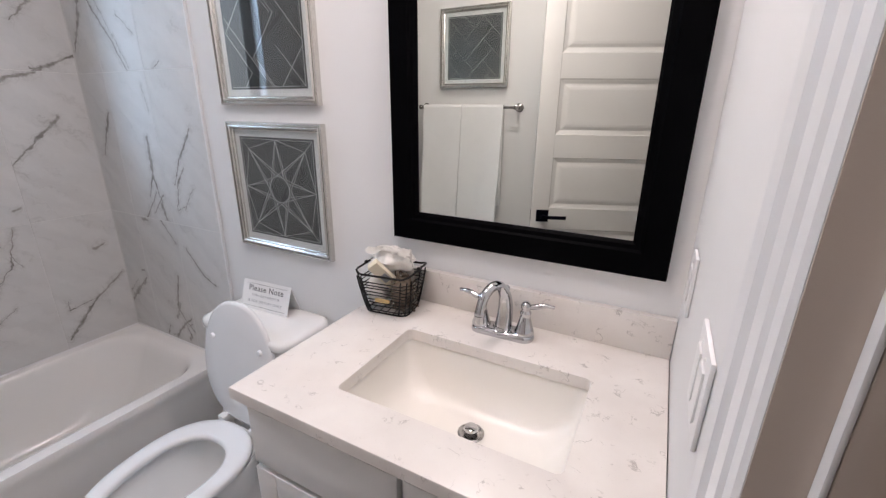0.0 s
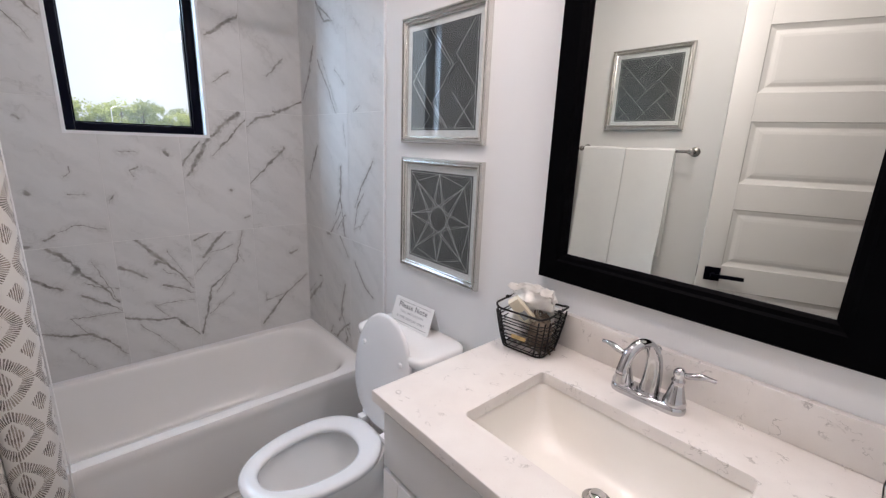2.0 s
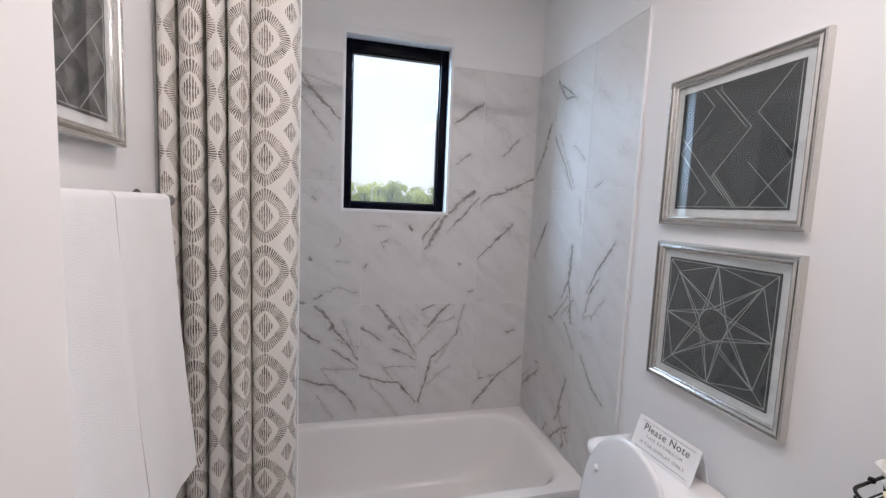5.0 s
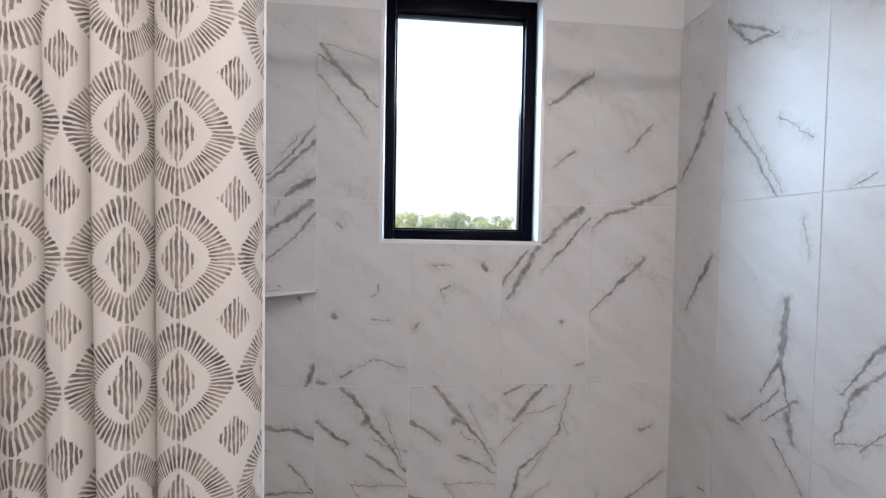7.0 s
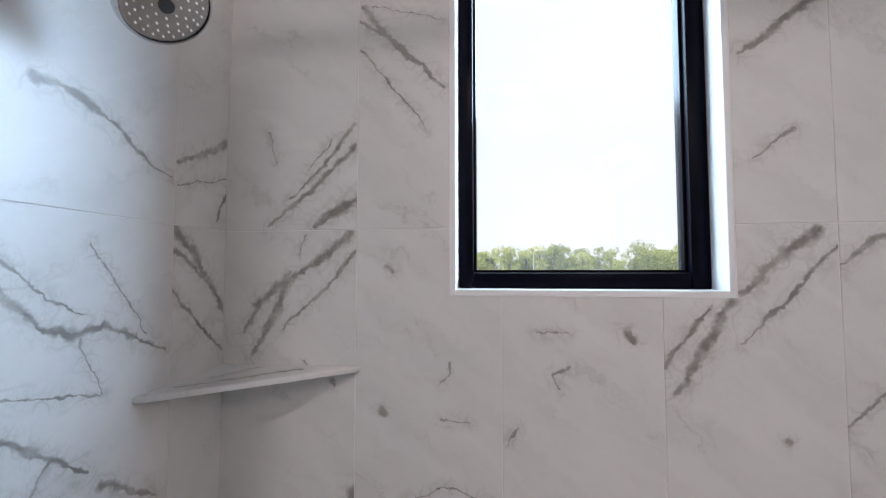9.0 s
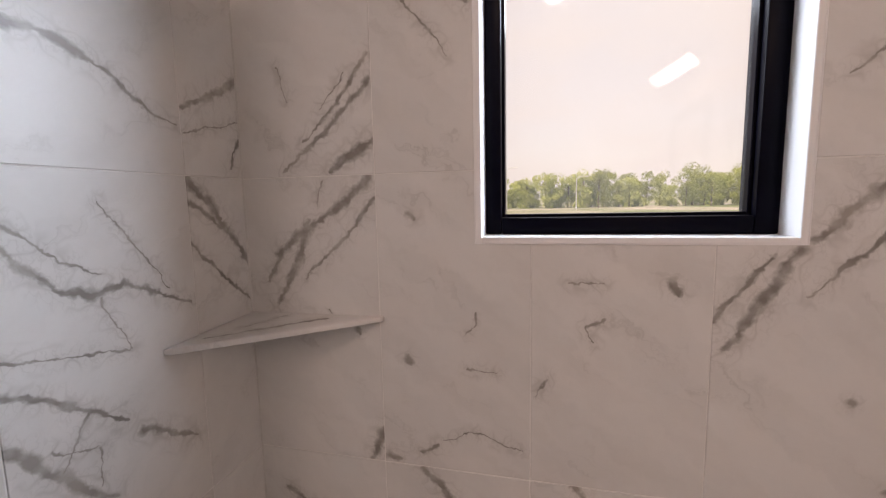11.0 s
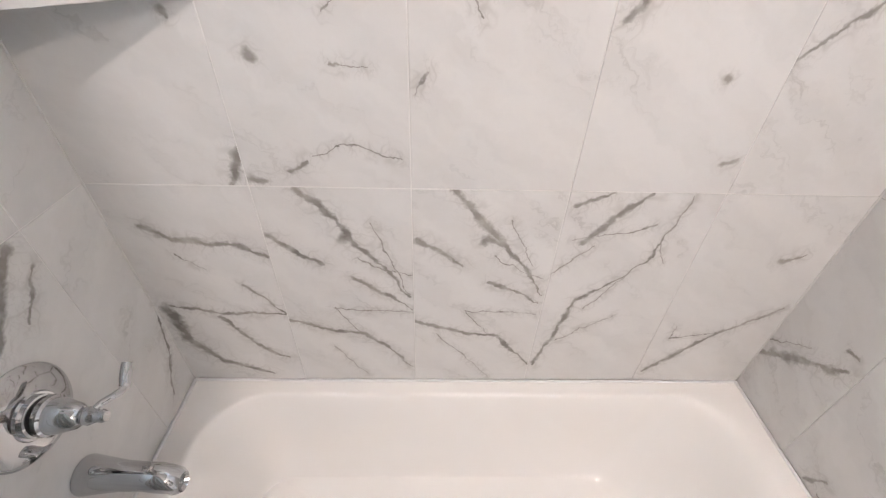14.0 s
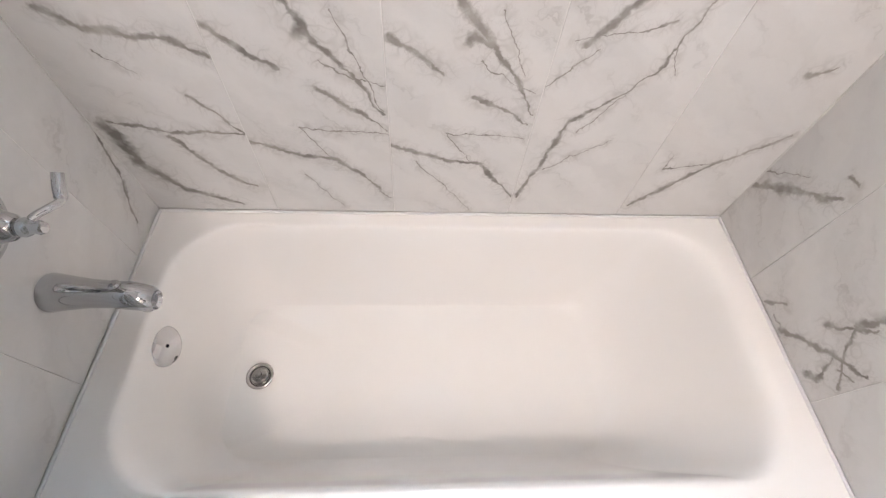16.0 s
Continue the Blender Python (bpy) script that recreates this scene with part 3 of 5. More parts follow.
def bathtub():
    tub = thing("bathtub", "glossy white alcove bathtub, empty, with a straight apron", "bathtub", (0, 0, 0))
    x0, x1, ya, yb, rim = WX + 0.001, -1.681, SY + 0.001, NY - 0.001, 0.384
    n = 10
    rings = []
    # apron from the floor up, rim, then down the basin; front edge is rounded
    out = lambda inset, z, r: rounded(x0, x1 - inset, ya, yb, r, z, n)
    rings += [out(0.022, 0.0, 0.004), out(0.022, 0.035, 0.004), out(0.014, 0.05, 0.004), out(0.010, 0.30, 0.004), out(0.004, 0.335, 0.005),
              out(0.0, 0.352, 0.006), out(0.0, 0.372, 0.008), out(0.004, 0.384, 0.009), out(0.012, rim, 0.010)]
    bx0, bx1, by0, by1 = x0 + 0.044, x1 - 0.056, ya + 0.070, yb - 0.045
    fx0, fx1, fy0, fy1 = x0 + 0.125, x1 - 0.150, ya + 0.155, yb - 0.330
    for s, z, r in ((-0.10, rim, 0.150), (0.0, rim - 0.001, 0.150), (0.04, rim - 0.004, 0.150), (0.08, rim - 0.011, 0.15), (0.12, rim - 0.024, 0.15),
                    (0.16, rim - 0.045, 0.15), (0.20, rim - 0.072, 0.15), (0.26, 0.27, 0.148), (0.34, 0.22, 0.145), (0.44, 0.175, 0.14), (0.55, 0.135, 0.135), (0.66, 0.105, 0.13),
                    (0.77, 0.083, 0.12), (0.88, 0.069, 0.11), (0.95, 0.063, 0.10), (1.0, 0.060, 0.09)):
        mixv = lambda a, b: a + (b - a) * s
        rings.append(rounded(mixv(bx0, fx0), mixv(bx1, fx1), mixv(by0, fy0), mixv(by1, fy1), r, z, n))
    rings.append(rounded(fx0 + 0.12, fx1 - 0.12, fy0 + 0.25, fy1 - 0.3, 0.05, 0.056, n))
    part("tub_shell", loft(rings, True, (True, True)), acrylic, tub, "", 50)
    caulk = bmesh.new()
    tube([(x0 + 0.002, ya + 0.003, rim + 0.001), (x0 + 0.002, yb - 0.003, rim + 0.001)], 0.004, 6, caulk)
    tube([(x0 + 0.003, ya + 0.002, rim + 0.001), (x1 - 0.01, ya + 0.002, rim + 0.001)], 0.004, 6, caulk)
    tube([(x0 + 0.003, yb - 0.002, rim + 0.001), (x1 - 0.01, yb - 0.002, rim + 0.001)], 0.004, 6, caulk)
    part("caulk_bead", caulk, trim_paint, tub, "white sealant bead")
    ov = part("overflow_plate", lathe([(0.0, 0.018), (0.041, 0.017), (0.047, 0.013), (0.0485, 0.006), (0.0485, -0.016)], 36, "y"), chrome, tub, "round chrome overflow plate")
    ov.matrix_local = pose(-2.046, by0 + 0.006, 0.309, 16, 0, 0)
    screw = part("overflow_screw", lathe([(0.0, 0.020), (0.004, 0.0195), (0.0045, 0.0165)], 12, "y"), black_metal, ov)
    dr = part("tub_drain", lathe([(0.038, 0.0), (0.038, 0.003), (0.034, 0.0055), (0.029, 0.004), (0.026, 0.001), (0.0, 0.0)], 36), nickel, tub, "round metal drain with a stopper")
    dr.matrix_local = pose(-2.046, -0.333, 0.0615)
    part("drain_stopper", lathe([(0.022, 0.0), (0.023, 0.007), (0.019, 0.011), (0.009, 0.012), (0.008, 0.019), (0.0, 0.020)], 28), nickel, dr)
    return tub


bathtub()


def tub_spout():
    sp = thing("tub_spout", "chrome tub spout with a diverter knob on the tiled wall", "spout", (-2.062, SY, 0.556))
    ell = lambda y, z, rx, rz: [(rx * math.cos(2 * math.pi * k / 28), y, z + rz * math.sin(2 * math.pi * k / 28)) for k in range(28)]
    body = loft([ell(0, 0, .036, .036), ell(.006, 0, .037, .037), ell(.03, -.001, .033, .032), ell(.07, -.004, .0275, .026), ell(.11, -.008, .026, .025),
                 ell(.130, -.012, .027, .027), ell(.150, -.018, .026, .027), ell(.166, -.025, .024, .024), ell(.172, -.030, .019, .018), ell(.165, -.032, .015, .012)])
    part("spout_body", body, chrome, sp, "", 60)
    part("spout_mouth", lathe([(0.017, 0), (0.017, 0.012), (0.012, 0.012)], 24, "z", (0, 0.148, -0.052)), chrome, sp)
    part("diverter_knob", lathe([(.004, 0), (.004, .012), (.009, .015), (.010, .020), (.007, .024), (0, .025)], 20, "z", (0, 0.128, 0.012)), chrome, sp)
    return sp


def shower_valve():
    v = thing("shower_valve", "round chrome shower valve plate with a curved lever handle", "valve", (-2.066, SY, 0.758))
    part("escutcheon", lathe([(.083, 0), (.084, .004), (.078, .011), (.060, .016), (.040, .018), (.038, .022), (0, .022)], 48, "y"), chrome, v, "", 40)
    part("hub", lathe([(.034, .020), (.034, .028), (.030, .030), (.030, .036), (.033, .038), (.033, .046), (.029, .049), (.028, .062), (.024, .072), (.020, .086), (.014, .092), (0, .093)], 36, "y"), chrome, v, "", 40)
    part("seal_ring", lathe([(.0312, .030), (.0318, .033), (.0312, .036)], 32, "y", cap=(False, False)), rubber, v)
    for a in (55, 235):
        part("screw", lathe([(.006, .017), (.006, .019), (0, .0195)], 12, "y", (.055 * math.cos(radians(a)), 0, .055 * math.sin(radians(a)))), nickel, v)
    part("knuckle", lathe([(.009, .090), (.014, .096), (.015, .104), (.011, .112), (.009, .118), (.011, .124), (.008, .130), (0, .131)], 24, "y"), chrome, v, "", 50)
    pts = smooth_path([(0, .104, 0), (-.018, .110, .004), (-.036, .122, .002), (-.054, .124, -.004), (-.074, .118, .004), (-.092, .116, .016)], 6)
    rad = [.0065 - .0005 * math.sin(i / 5) + (.002 if i > len(pts) * .6 else 0) for i in range(len(pts))]
    part("lever", tube(pts, rad, 12), chrome, v, "", 60)
    return v


def shower_rose():
    s = thing("shower", "round chrome shower rose on a bent arm from the tiled wall", "shower", (-2.043, SY, 1.985))
    part("arm_flange", lathe([(.030, 0), (.030, .003), (.022, .010), (.012, .013), (0, .013)], 32, "y"), chrome, s)
    arm = smooth_path([(0, 0.0, 0), (0, .05, .004), (0, .09, -.012), (0, .118, -.045)], 8)
    part("arm", tube(arm, .0105, 16), chrome, s, "", 60)
    hd = part("head", lathe([(.010, .052), (.016, .050), (.017, .040), (.020, .034), (.034, .026), (.054, .016), (.061, .008), (.063, 0), (.061, -.006), (.057, -.008), (.056, -.004), (0, -.004)], 48), chrome, s, "", 40)
    hd.matrix_local = pose(.004, .150, -.092, 36, -9, 0)
    face = part("spray_face", lathe([(.0545, -.0042), (.0545, -.0055), (.050, -.0065), (0, -.0065)], 40), nickel, hd, "grey spray plate")
    noz = bmesh.new()
    for r, count in ((.018, 8), (.029, 13), (.039, 18), (.047, 22)):
        for i in range(count):
            a = 2 * math.pi * i / count
            lathe([(.0016, -.006), (.0014, -.0085), (0, -.0088)], 8, "z", (r * math.cos(a), r * math.sin(a), 0), noz)
    tagged(part("nozzles", noz, wall_plastic, hd, "rows of small pale rubber nozzles"), kind="stuff")
    part("centre_button", lathe([(.010, -.0064), (.010, -.009), (0, -.0095)], 24), rubber, hd)
    return s


tub_spout()
shower_valve()
shower_rose()

shelf_bm = prism([(0, 0), (0.228, 0), (0.222, 0.010), (0.012, 0.310), (0, 0.315)], -0.0055, 0.0055, 0.0018)

# ---------------------------------------------------------------- toilet


def egg(cx, cy, half, front, back, z, n=40, power=2.25):
    """Toilet outline: round front towards -y, blunter back."""
    ring = []
    for i in range(n):
        a = 2 * math.pi * i / n
        c, s = math.cos(a), math.sin(a)
        e = 2 / power
        x = half * math.copysign(abs(c) ** e, c)
        y = (back if s > 0 else front) * math.copysign(abs(s) ** (e if s > 0 else 0.94), s)
        ring.append((cx + x, cy + y, z))
    return ring


def toilet():
    X = -1.222
    t = thing("toilet", "white two-piece toilet with its lid and seat open to view", "toilet", (X, 0.0, 0.0))
    cy = 0.49
    body = [egg(0, cy + .02, .105, .15, .26, 0.0), egg(0, cy + .02, .108, .15, .26, .02), egg(0, cy + .02, .104, .14, .25, .05), egg(0, cy + .01, .112, .15, .25, .14),
            egg(0, cy, .125, .17, .24, .21), egg(0, cy, .155, .215, .22, .28), egg(0, cy, .167, .256, .215, .34), egg(0, cy, .172, .268, .215, .385), egg(0, cy, .170, .266, .213, .398),
            egg(0, cy, .150, .240, .16, .399), egg(0, cy - .005, .136, .222, .150, .390), egg(0, cy - .005, .132, .212, .150, .36), egg(0, cy + .01, .112, .150, .130, .27), egg(0, cy + .03, .080, .100, .095, .17),
            egg(0, cy + .02, .045, .06, .05, .135), egg(0, cy + .02, .02, .03, .02, .13)]
    part("bowl", loft(body), porcelain, t, "", 60)
    part("water", lathe([(0.0, 0.0), (.078, 0.0)], 28, "z", (0, cy + .030, .176), cap=(False, False)), pane_glass, t, "still clear water in the bowl", 0)
    seat = []
    for f, z in ((1.0, .404), (1.012, .410), (1.012, .420), (.985, .4265), (.90, .4275)):
        seat.append(egg(0, cy - .002, .177 * f, .276 * f, .196 * f, z))
    for hx, fr, bk, z in ((.130, .218, .142, .4265), (.121, .209, .133, .422), (.117, .205, .129, .413), (.121, .209, .133, .404)):
        seat.append(egg(0, cy - .018, hx, fr, bk, z))
    seat.append(seat[0])
    sb = loft(seat, True, (False, False))
    bmesh.ops.remove_doubles(sb, verts=sb.verts, dist=1e-6)
    part("seat_ring", sb, seat_plastic, t, "white open seat ring", 60)
    lid = part("lid", lid_mesh(), seat_plastic, t, "white lid raised and leaning on the tank", 60)
    lid.matrix_local = pose(0, 0.700, 0.425, 90 - 7.0, 0, 0)
    for x in (-.118, .118):
        part("bumper", lathe([(.010, 0), (.010, .006), (.008, .010), (0, .011)], 16, "z", (x, .300, .0100)), seat_plastic, lid)
    for x in (-.078, .078):
        h = part("hinge", box(x - .016, x + .016, .672, .722, .412, .436, .005), seat_plastic, t, "white plastic hinge")
        part("hinge_pin", lathe([(.007, -.018), (.008, -.015), (.008, .015), (.007, .018)], 16, "x", (x, .704, .440)), seat_plastic, h)
        part("hinge_cap", box(x - .010, x + .010, .700, .714, .436, .468, .004), seat_plastic, h)
    tank = [rounded(-.185, .185, .775, .955, .035, .405), rounded(-.195, .195, .765, .958, .035, .44), rounded(-.205, .205, .752, .960, .04, .60), rounded(-.208, .208, .748, .960, .04, .728)]
    part("tank", loft(tank), porcelain, t, "", 50)
    cover = [rounded(-.212, .212, .742, .962, .05, .7285), rounded(-.220, .220, .733, .964, .055, .735), rounded(-.221, .221, .732, .964, .055, .752), rounded(-.217, .217, .736, .962, .052, .763),
             rounded(-.203, .203, .750, .952, .045, .7685), rounded(-.15, .15, .80, .92, .03, .7695)]
    part("tank_cover", loft(cover), porcelain, t, "white tank cover", 60)
    part("flush_lever", tube(smooth_path([(-.150, .748, .66), (-.150, .730, .66), (-.135, .726, .658), (-.085, .726, .650)], 5), .006, 10), chrome, t, "chrome flush lever")
    for x in (-.10, .10):
        part("bolt_cap", lathe([(.012, 0), (.012, .010), (.007, .018), (0, .019)], 14, "z", (x * 1.08, .58, .0)), porcelain, t)
    return t


def lid_mesh():
    """Raised lid, lying flat in its own space: hinge edge at y = 0, tip at y = 0.45."""
    rings = []
    for f, z in ((.93, -.006), (.99, -.005), (1.0, 0.0), (.99, .007), (.95, .0105), (.6, .013), (.2, .0135)):
        ring = []
        for px, py, _ in egg(0, 0, .179 * f, .248 * f, .192 * f, 0):
            ring.append((px, .196 - py, z))
        rings.append(ring)
    return loft(rings)


toilet()

# ---------------------------------------------------------------- vanity
VX0, VX1, VF, TOP = -0.772, EX - 0.002, 0.402, 0.925


def vanity():
    x0, x1, yf, h = VX0 + 0.022, VX1, VF + 0.030, TOP - 0.031
    cab = thing("vanity_cabinet", "white painted vanity cabinet with drawer fronts and shaker doors", "cabinet")
    body = bmesh.new()
    box(x0, x0 + 0.018, yf, PN - 0.002, 0.0, h, 0.001, 1, body)
    box(x1 - 0.018, x1, yf, PN - 0.002, 0.0, h, 0.001, 1, body)
    box(x0 + 0.018, x1 - 0.018, PN - 0.012, PN - 0.002, 0.1, h, 0, 1, body)
    box(x0 + 0.018, x1 - 0.018, yf + 0.02, PN - 0.013, 0.1, 0.116, 0, 1, body)
    box(x0 + 0.018, x1 - 0.018, yf + 0.06, yf + 0.075, 0.0, 0.1, 0, 1, body)
    for a, b, c, d in ((x0 + .0185, x1 - .0185, h - .03, h - .001), (x0 + .0185, x1 - .0185, .1165, .14), (x0 + .0185, x0 + .05, .141, h - .031), (x1 - .05, x1 - .0185, .141, h - .031),
                       (-.372, -.338, .141, h - .031)):
        box(a, b, yf + .001, yf + .019, c, d, 0, 1, body)
    part("carcass", body, cabinet_paint, cab, "", 0)
    mid = (x0 + x1) / 2
    for a, b in ((x0 + .012, mid - .006), (mid + .006, x1 - .012)):
        part("drawer_front", box(a, b, yf - .019, yf - .0005, h - .155, h - .012, .003), cabinet_paint, cab, "plain white drawer front")
        dz0, dz1 = .125, h - .168
        dr = thing("door", "white shaker door", "")
        dr.parent = cab
        for n_, p in (("stile", (a, a + .058, dz0, dz1)), ("stile", (b - .058, b, dz0, dz1)), ("rail", (a + .0585, b - .0585, dz0, dz0 + .058)), ("rail", (a + .0585, b - .0585, dz1 - .058, dz1))):
            part(n_, box(p[0], p[1], yf - .020, yf - .0005, p[2], p[3], .002), cabinet_paint, dr)
        part("panel", box(a + .056, b - .056, yf - .011, yf - .004, dz0 + .056, dz1 - .056), cabinet_paint, dr, "", 0)
    return cab


def worktop():
    top = thing("worktop", "white quartz worktop with fine grey flecks and a low upstand", "worktop")
    hx0, hx1, hy0, hy1, r, n = -.575, -.113, .508, .790, .013, 6
    outer = []
    inner = rounded(hx0, hx1, hy0, hy1, r, 0, n)
    yb = PN - 0.001
    # walk the slab's outline with as many points as the cut-out has
    cx, cy = (hx0 + hx1) / 2, (hy0 + hy1) / 2
    corners = ((VX1, yb), (VX0, yb), (VX0, VF), (VX1, VF))
    for k, (px, py) in enumerate(corners):
        for i in range(n + 1):
            outer.append((px, py))
    e = .003
    rings = []
    for inset, z in ((e, TOP - .030), (0, TOP - .030 + e), (0, TOP - e), (e * .3, TOP - e * .3), (e, TOP)):
        rings.append([(px + math.copysign(inset, cx - px), py + math.copysign(inset, cy - py), z) for px, py in outer])
    for inset, z in ((-.002, TOP), (-.0006, TOP - .0006), (0, TOP - .002), (0, TOP - .030)):
        rings.append([(px + (px - cx) * (-inset) / abs(hx1 - cx), py + (py - cy) * (-inset) / abs(hy1 - cy), z) for px, py, _ in inner])
    rings.append(rings[0])
    bm = loft(rings, True, (False, False))
    bmesh.ops.remove_doubles(bm, verts=bm.verts, dist=1e-5)
    part("slab", bm, quartz, top, "", 30)
    part("upstand", box(VX0, VX1, yb - .020, yb, TOP + .0005, TOP + .100, .002), quartz, top, "quartz upstand along the wall")
    return top


def sink():
    s = thing("sink", "white rectangular undermount sink bowl, empty", "sink")
    x0, x1, ya, yb, z = -.581, -.107, .502, .796, TOP - .0305
    rings = [rounded(x0 - .015, x1 + .015, ya - .015, yb + .015, .03, z - .012), rounded(x0 - .015, x1 + .015, ya - .015, yb + .015, .03, z), rounded(x0, x1, ya, yb, .026, z),
             rounded(x0 + .003, x1 - .003, ya + .003, yb - .003, .028, z - .006)]
    for s_, dz, r in ((.10, .03, .030), (.30, .075, .035), (.50, .105, .045), (.72, .122, .055), (.90, .130, .06), (1.0, .133, .05)):
        ix, iy = .075 * s_ ** 1.3, .055 * s_ ** 1.3
        rings.append(rounded(x0 + .003 + ix, x1 - .003 - ix, ya + .003 + iy, yb - .003 - iy, r, z - dz))
    rings.append(rounded(-.37, -.32, .665, .715, .02, z - .137))
    part("bowl", loft(rings, True, (False, True)), cream_porcelain, s, "", 50)
    d = part("sink_drain", lathe([(.031, 0), (.031, .002), (.027, .004), (.021, .001), (.020, -.004), (0, -.004)], 32), nickel, s, "round metal drain")
    d.matrix_local = pose(-.348, .692, z - .1345)
    part("pop_up_stopper", lathe([(.010, -.003), (.010, .006), (.0165, .008), (.0175, .013), (.015, .018), (.006, .0195), (0, .0195)], 28), chrome, d)
    return s


def basin_faucet():
    f = thing("basin_faucet", "polished chrome two-handle faucet on the worktop", "faucet", (-.352, .884, TOP), 2.0)
    base = [rounded(-.082, .082, -.027, .027, .027, .0), rounded(-.083, .083, -.028, .028, .028, .004), rounded(-.082, .082, -.027, .027, .027, .012), rounded(-.077, .077, -.023, .023, .023, .017),
            rounded(-.070, .070, -.017, .017, .017, .019)]
    part("base_plate", loft(base), chrome, f, "", 40)
    arc = smooth_path([(0, .004, .016), (0, .008, .064), (0, .002, .108), (0, -.022, .139), (0, -.050, .143), (0, -.074, .126), (0, -.086, .098), (0, -.089, .082)], 6)
    m = len(arc)
    rad = [.0235 - .0115 * min(1, i / (m * .45)) + (.0012 if i > m - 5 else 0) for i in range(m)]
    sp = part("spout", tube(arc, rad, 18), chrome, f, "", 60)
    sp.matrix_local = pose(0, 0, 0, 0, 0, -22)
    part("aerator", lathe([(.0125, .064), (.0125, .082), (.009, .084)], 18, "z", (0, -.0893, 0)), chrome, sp)
    part("spout_collar", lathe([(.026, .015), (.026, .020), (.0235, .024)], 24, "z", (0, .004, 0)), chrome, f)
    part("lift_rod", lathe([(.003, .018), (.003, .112), (.0065, .114), (.007, .119), (.004, .124), (0, .124)], 14, "z", (0, .026, 0)), chrome, f)
    for sx in (-1, 1):
        h = part("handle", lathe([(.024, .017), (.0245, .022), (.021, .030), (.0165, .048), (.013, .062), (.012, .068), (.014, .071), (.014, .075), (.011, .078), (.0105, .082), (.013, .088), (.012, .096), (.007, .102), (0, .103)],
                                24, "z", (sx * .0575, 0, 0)), chrome, f, "", 45)
        pts = smooth_path([(sx * .060, 0, .088), (sx * .080, .002, .092), (sx * .101, .007, .097), (sx * .124, .012, .095)], 6)
        k = len(pts)
        part("lever", tube(pts, [.0048 + .0028 * math.sin(math.pi * min(1, i / k * 1.25)) for i in range(k)], 12), chrome, h, "", 60)
    return f


vanity()
worktop()
sink()
basin_faucet()


# ---------------------------------------------------------------- mirror and pictures


def framed(t, x0, x1, z0, z1, profile, material, y, name="frame_rail", facing=-1):
    """Four mitred mouldings; profile: (in from the outer edge, out from the wall)."""
    w = profile[-1][0]
    def corner(ix, iz, a, b):
        return ((x0 + a if ix == 0 else x1 - a), y + facing * b, (z0 + a if iz == 0 else z1 - a))
    for (ia, za), (ib, zb), nm in (((0, 0), (1, 0), "rail"), ((0, 1), (1, 1), "rail"), ((0, 0), (0, 1), "stile"), ((1, 0), (1, 1), "stile")):
        rings = [[corner(ia, za, a, b) for a, b in profile], [corner(ib, zb, a, b) for a, b in profile]]
        part("frame_" + nm, loft(rings), material, t, "", 25)


mir = thing("wall_mirror", "large wall mirror in a wide black wooden frame", "mirror")
framed(mir, -.729, -.003, 1.115, 2.115, [(0, 0), (0, .020), (.004, .025), (.058, .027), (.064, .022), (.074, .020), (.080, .013), (.080, 0)], black_wood, PN - .001)
part("mirror_glass", box(-.652, -.080, PN - .011, PN - .005, 1.192, 2.038), mirror_glass, mir, "clear mirror glass", 0)

SILVER = [(0, 0), (0, .014), (.002, .019), (.007, .020), (.008, .013), (.011, .013), (.012, .018), (.017, .021), (.020, .018), (.022, .011), (.024, .0125), (.027, .0105), (.027, 0)]


def stroke_line(bm, a, b, w, y, facing):
    d = Vector((b[0] - a[0], 0, b[1] - a[1]))
    n_ = Vector((-d.z, 0, d.x)).normalized() * w / 2
    p, q = Vector((a[0], y, a[1])), Vector((b[0], y, b[1]))
    up = Vector((0, facing * .0006, 0))
    lo = [p + n_, q + n_, q - n_, p - n_]
    vs = [bm.verts.new(v) for v in lo] + [bm.verts.new(v + up) for v in lo]
    bm.faces.new(vs[4:])
    for i in range(4):
        bm.faces.new((vs[i], vs[(i + 1) % 4], vs[4 + (i + 1) % 4], vs[4 + i]))


def picture(label, x0, z0, size, y, facing, lines, group):
    t = thing("framed_picture", label, "picture", group=group)
    x1, z1 = x0 + size, z0 + size
    framed(t, x0, x1, z0, z1, SILVER, silver, y, facing=facing)
    yy = lambda a, b: (min(y + facing * a, y + facing * b), max(y + facing * a, y + facing * b))
    a, b = yy(.001, .004)
    part("mat", box(x0 + .024, x1 - .024, a, b, z0 + .024, z1 - .024), mat_board, t, "white mat board", 0)
    a, b = yy(.0042, .0052)
    m = .049
    pr = part("print", box(x0 + m, x1 - m, a, b, z0 + m, z1 - m), print_dark, t, "charcoal print", 0)
    lb = bmesh.new()
    s = size - 2 * m
    for p, q in lines:
        stroke_line(lb, (x0 + m + p[0] * s, z0 + m + p[1] * s), (x0 + m + q[0] * s, z0 + m + q[1] * s), .0014, y + facing * .0053, facing)
    part("drawn_lines", lb, line_pale, pr, "thin pale geometric lines", 0)
    a, b = yy(.0085, .0100)
    g = part("glazing", box(x0 + .025, x1 - .025, a, b, z0 + .025, z1 - .025), art_glass, t, "clear glazing", 0)
    g.visible_shadow = False
    return t


BORDER = [((.02, .02), (.98, .02)), ((.98, .02), (.98, .98)), ((.98, .98), (.02, .98)), ((.02, .98), (.02, .02))]


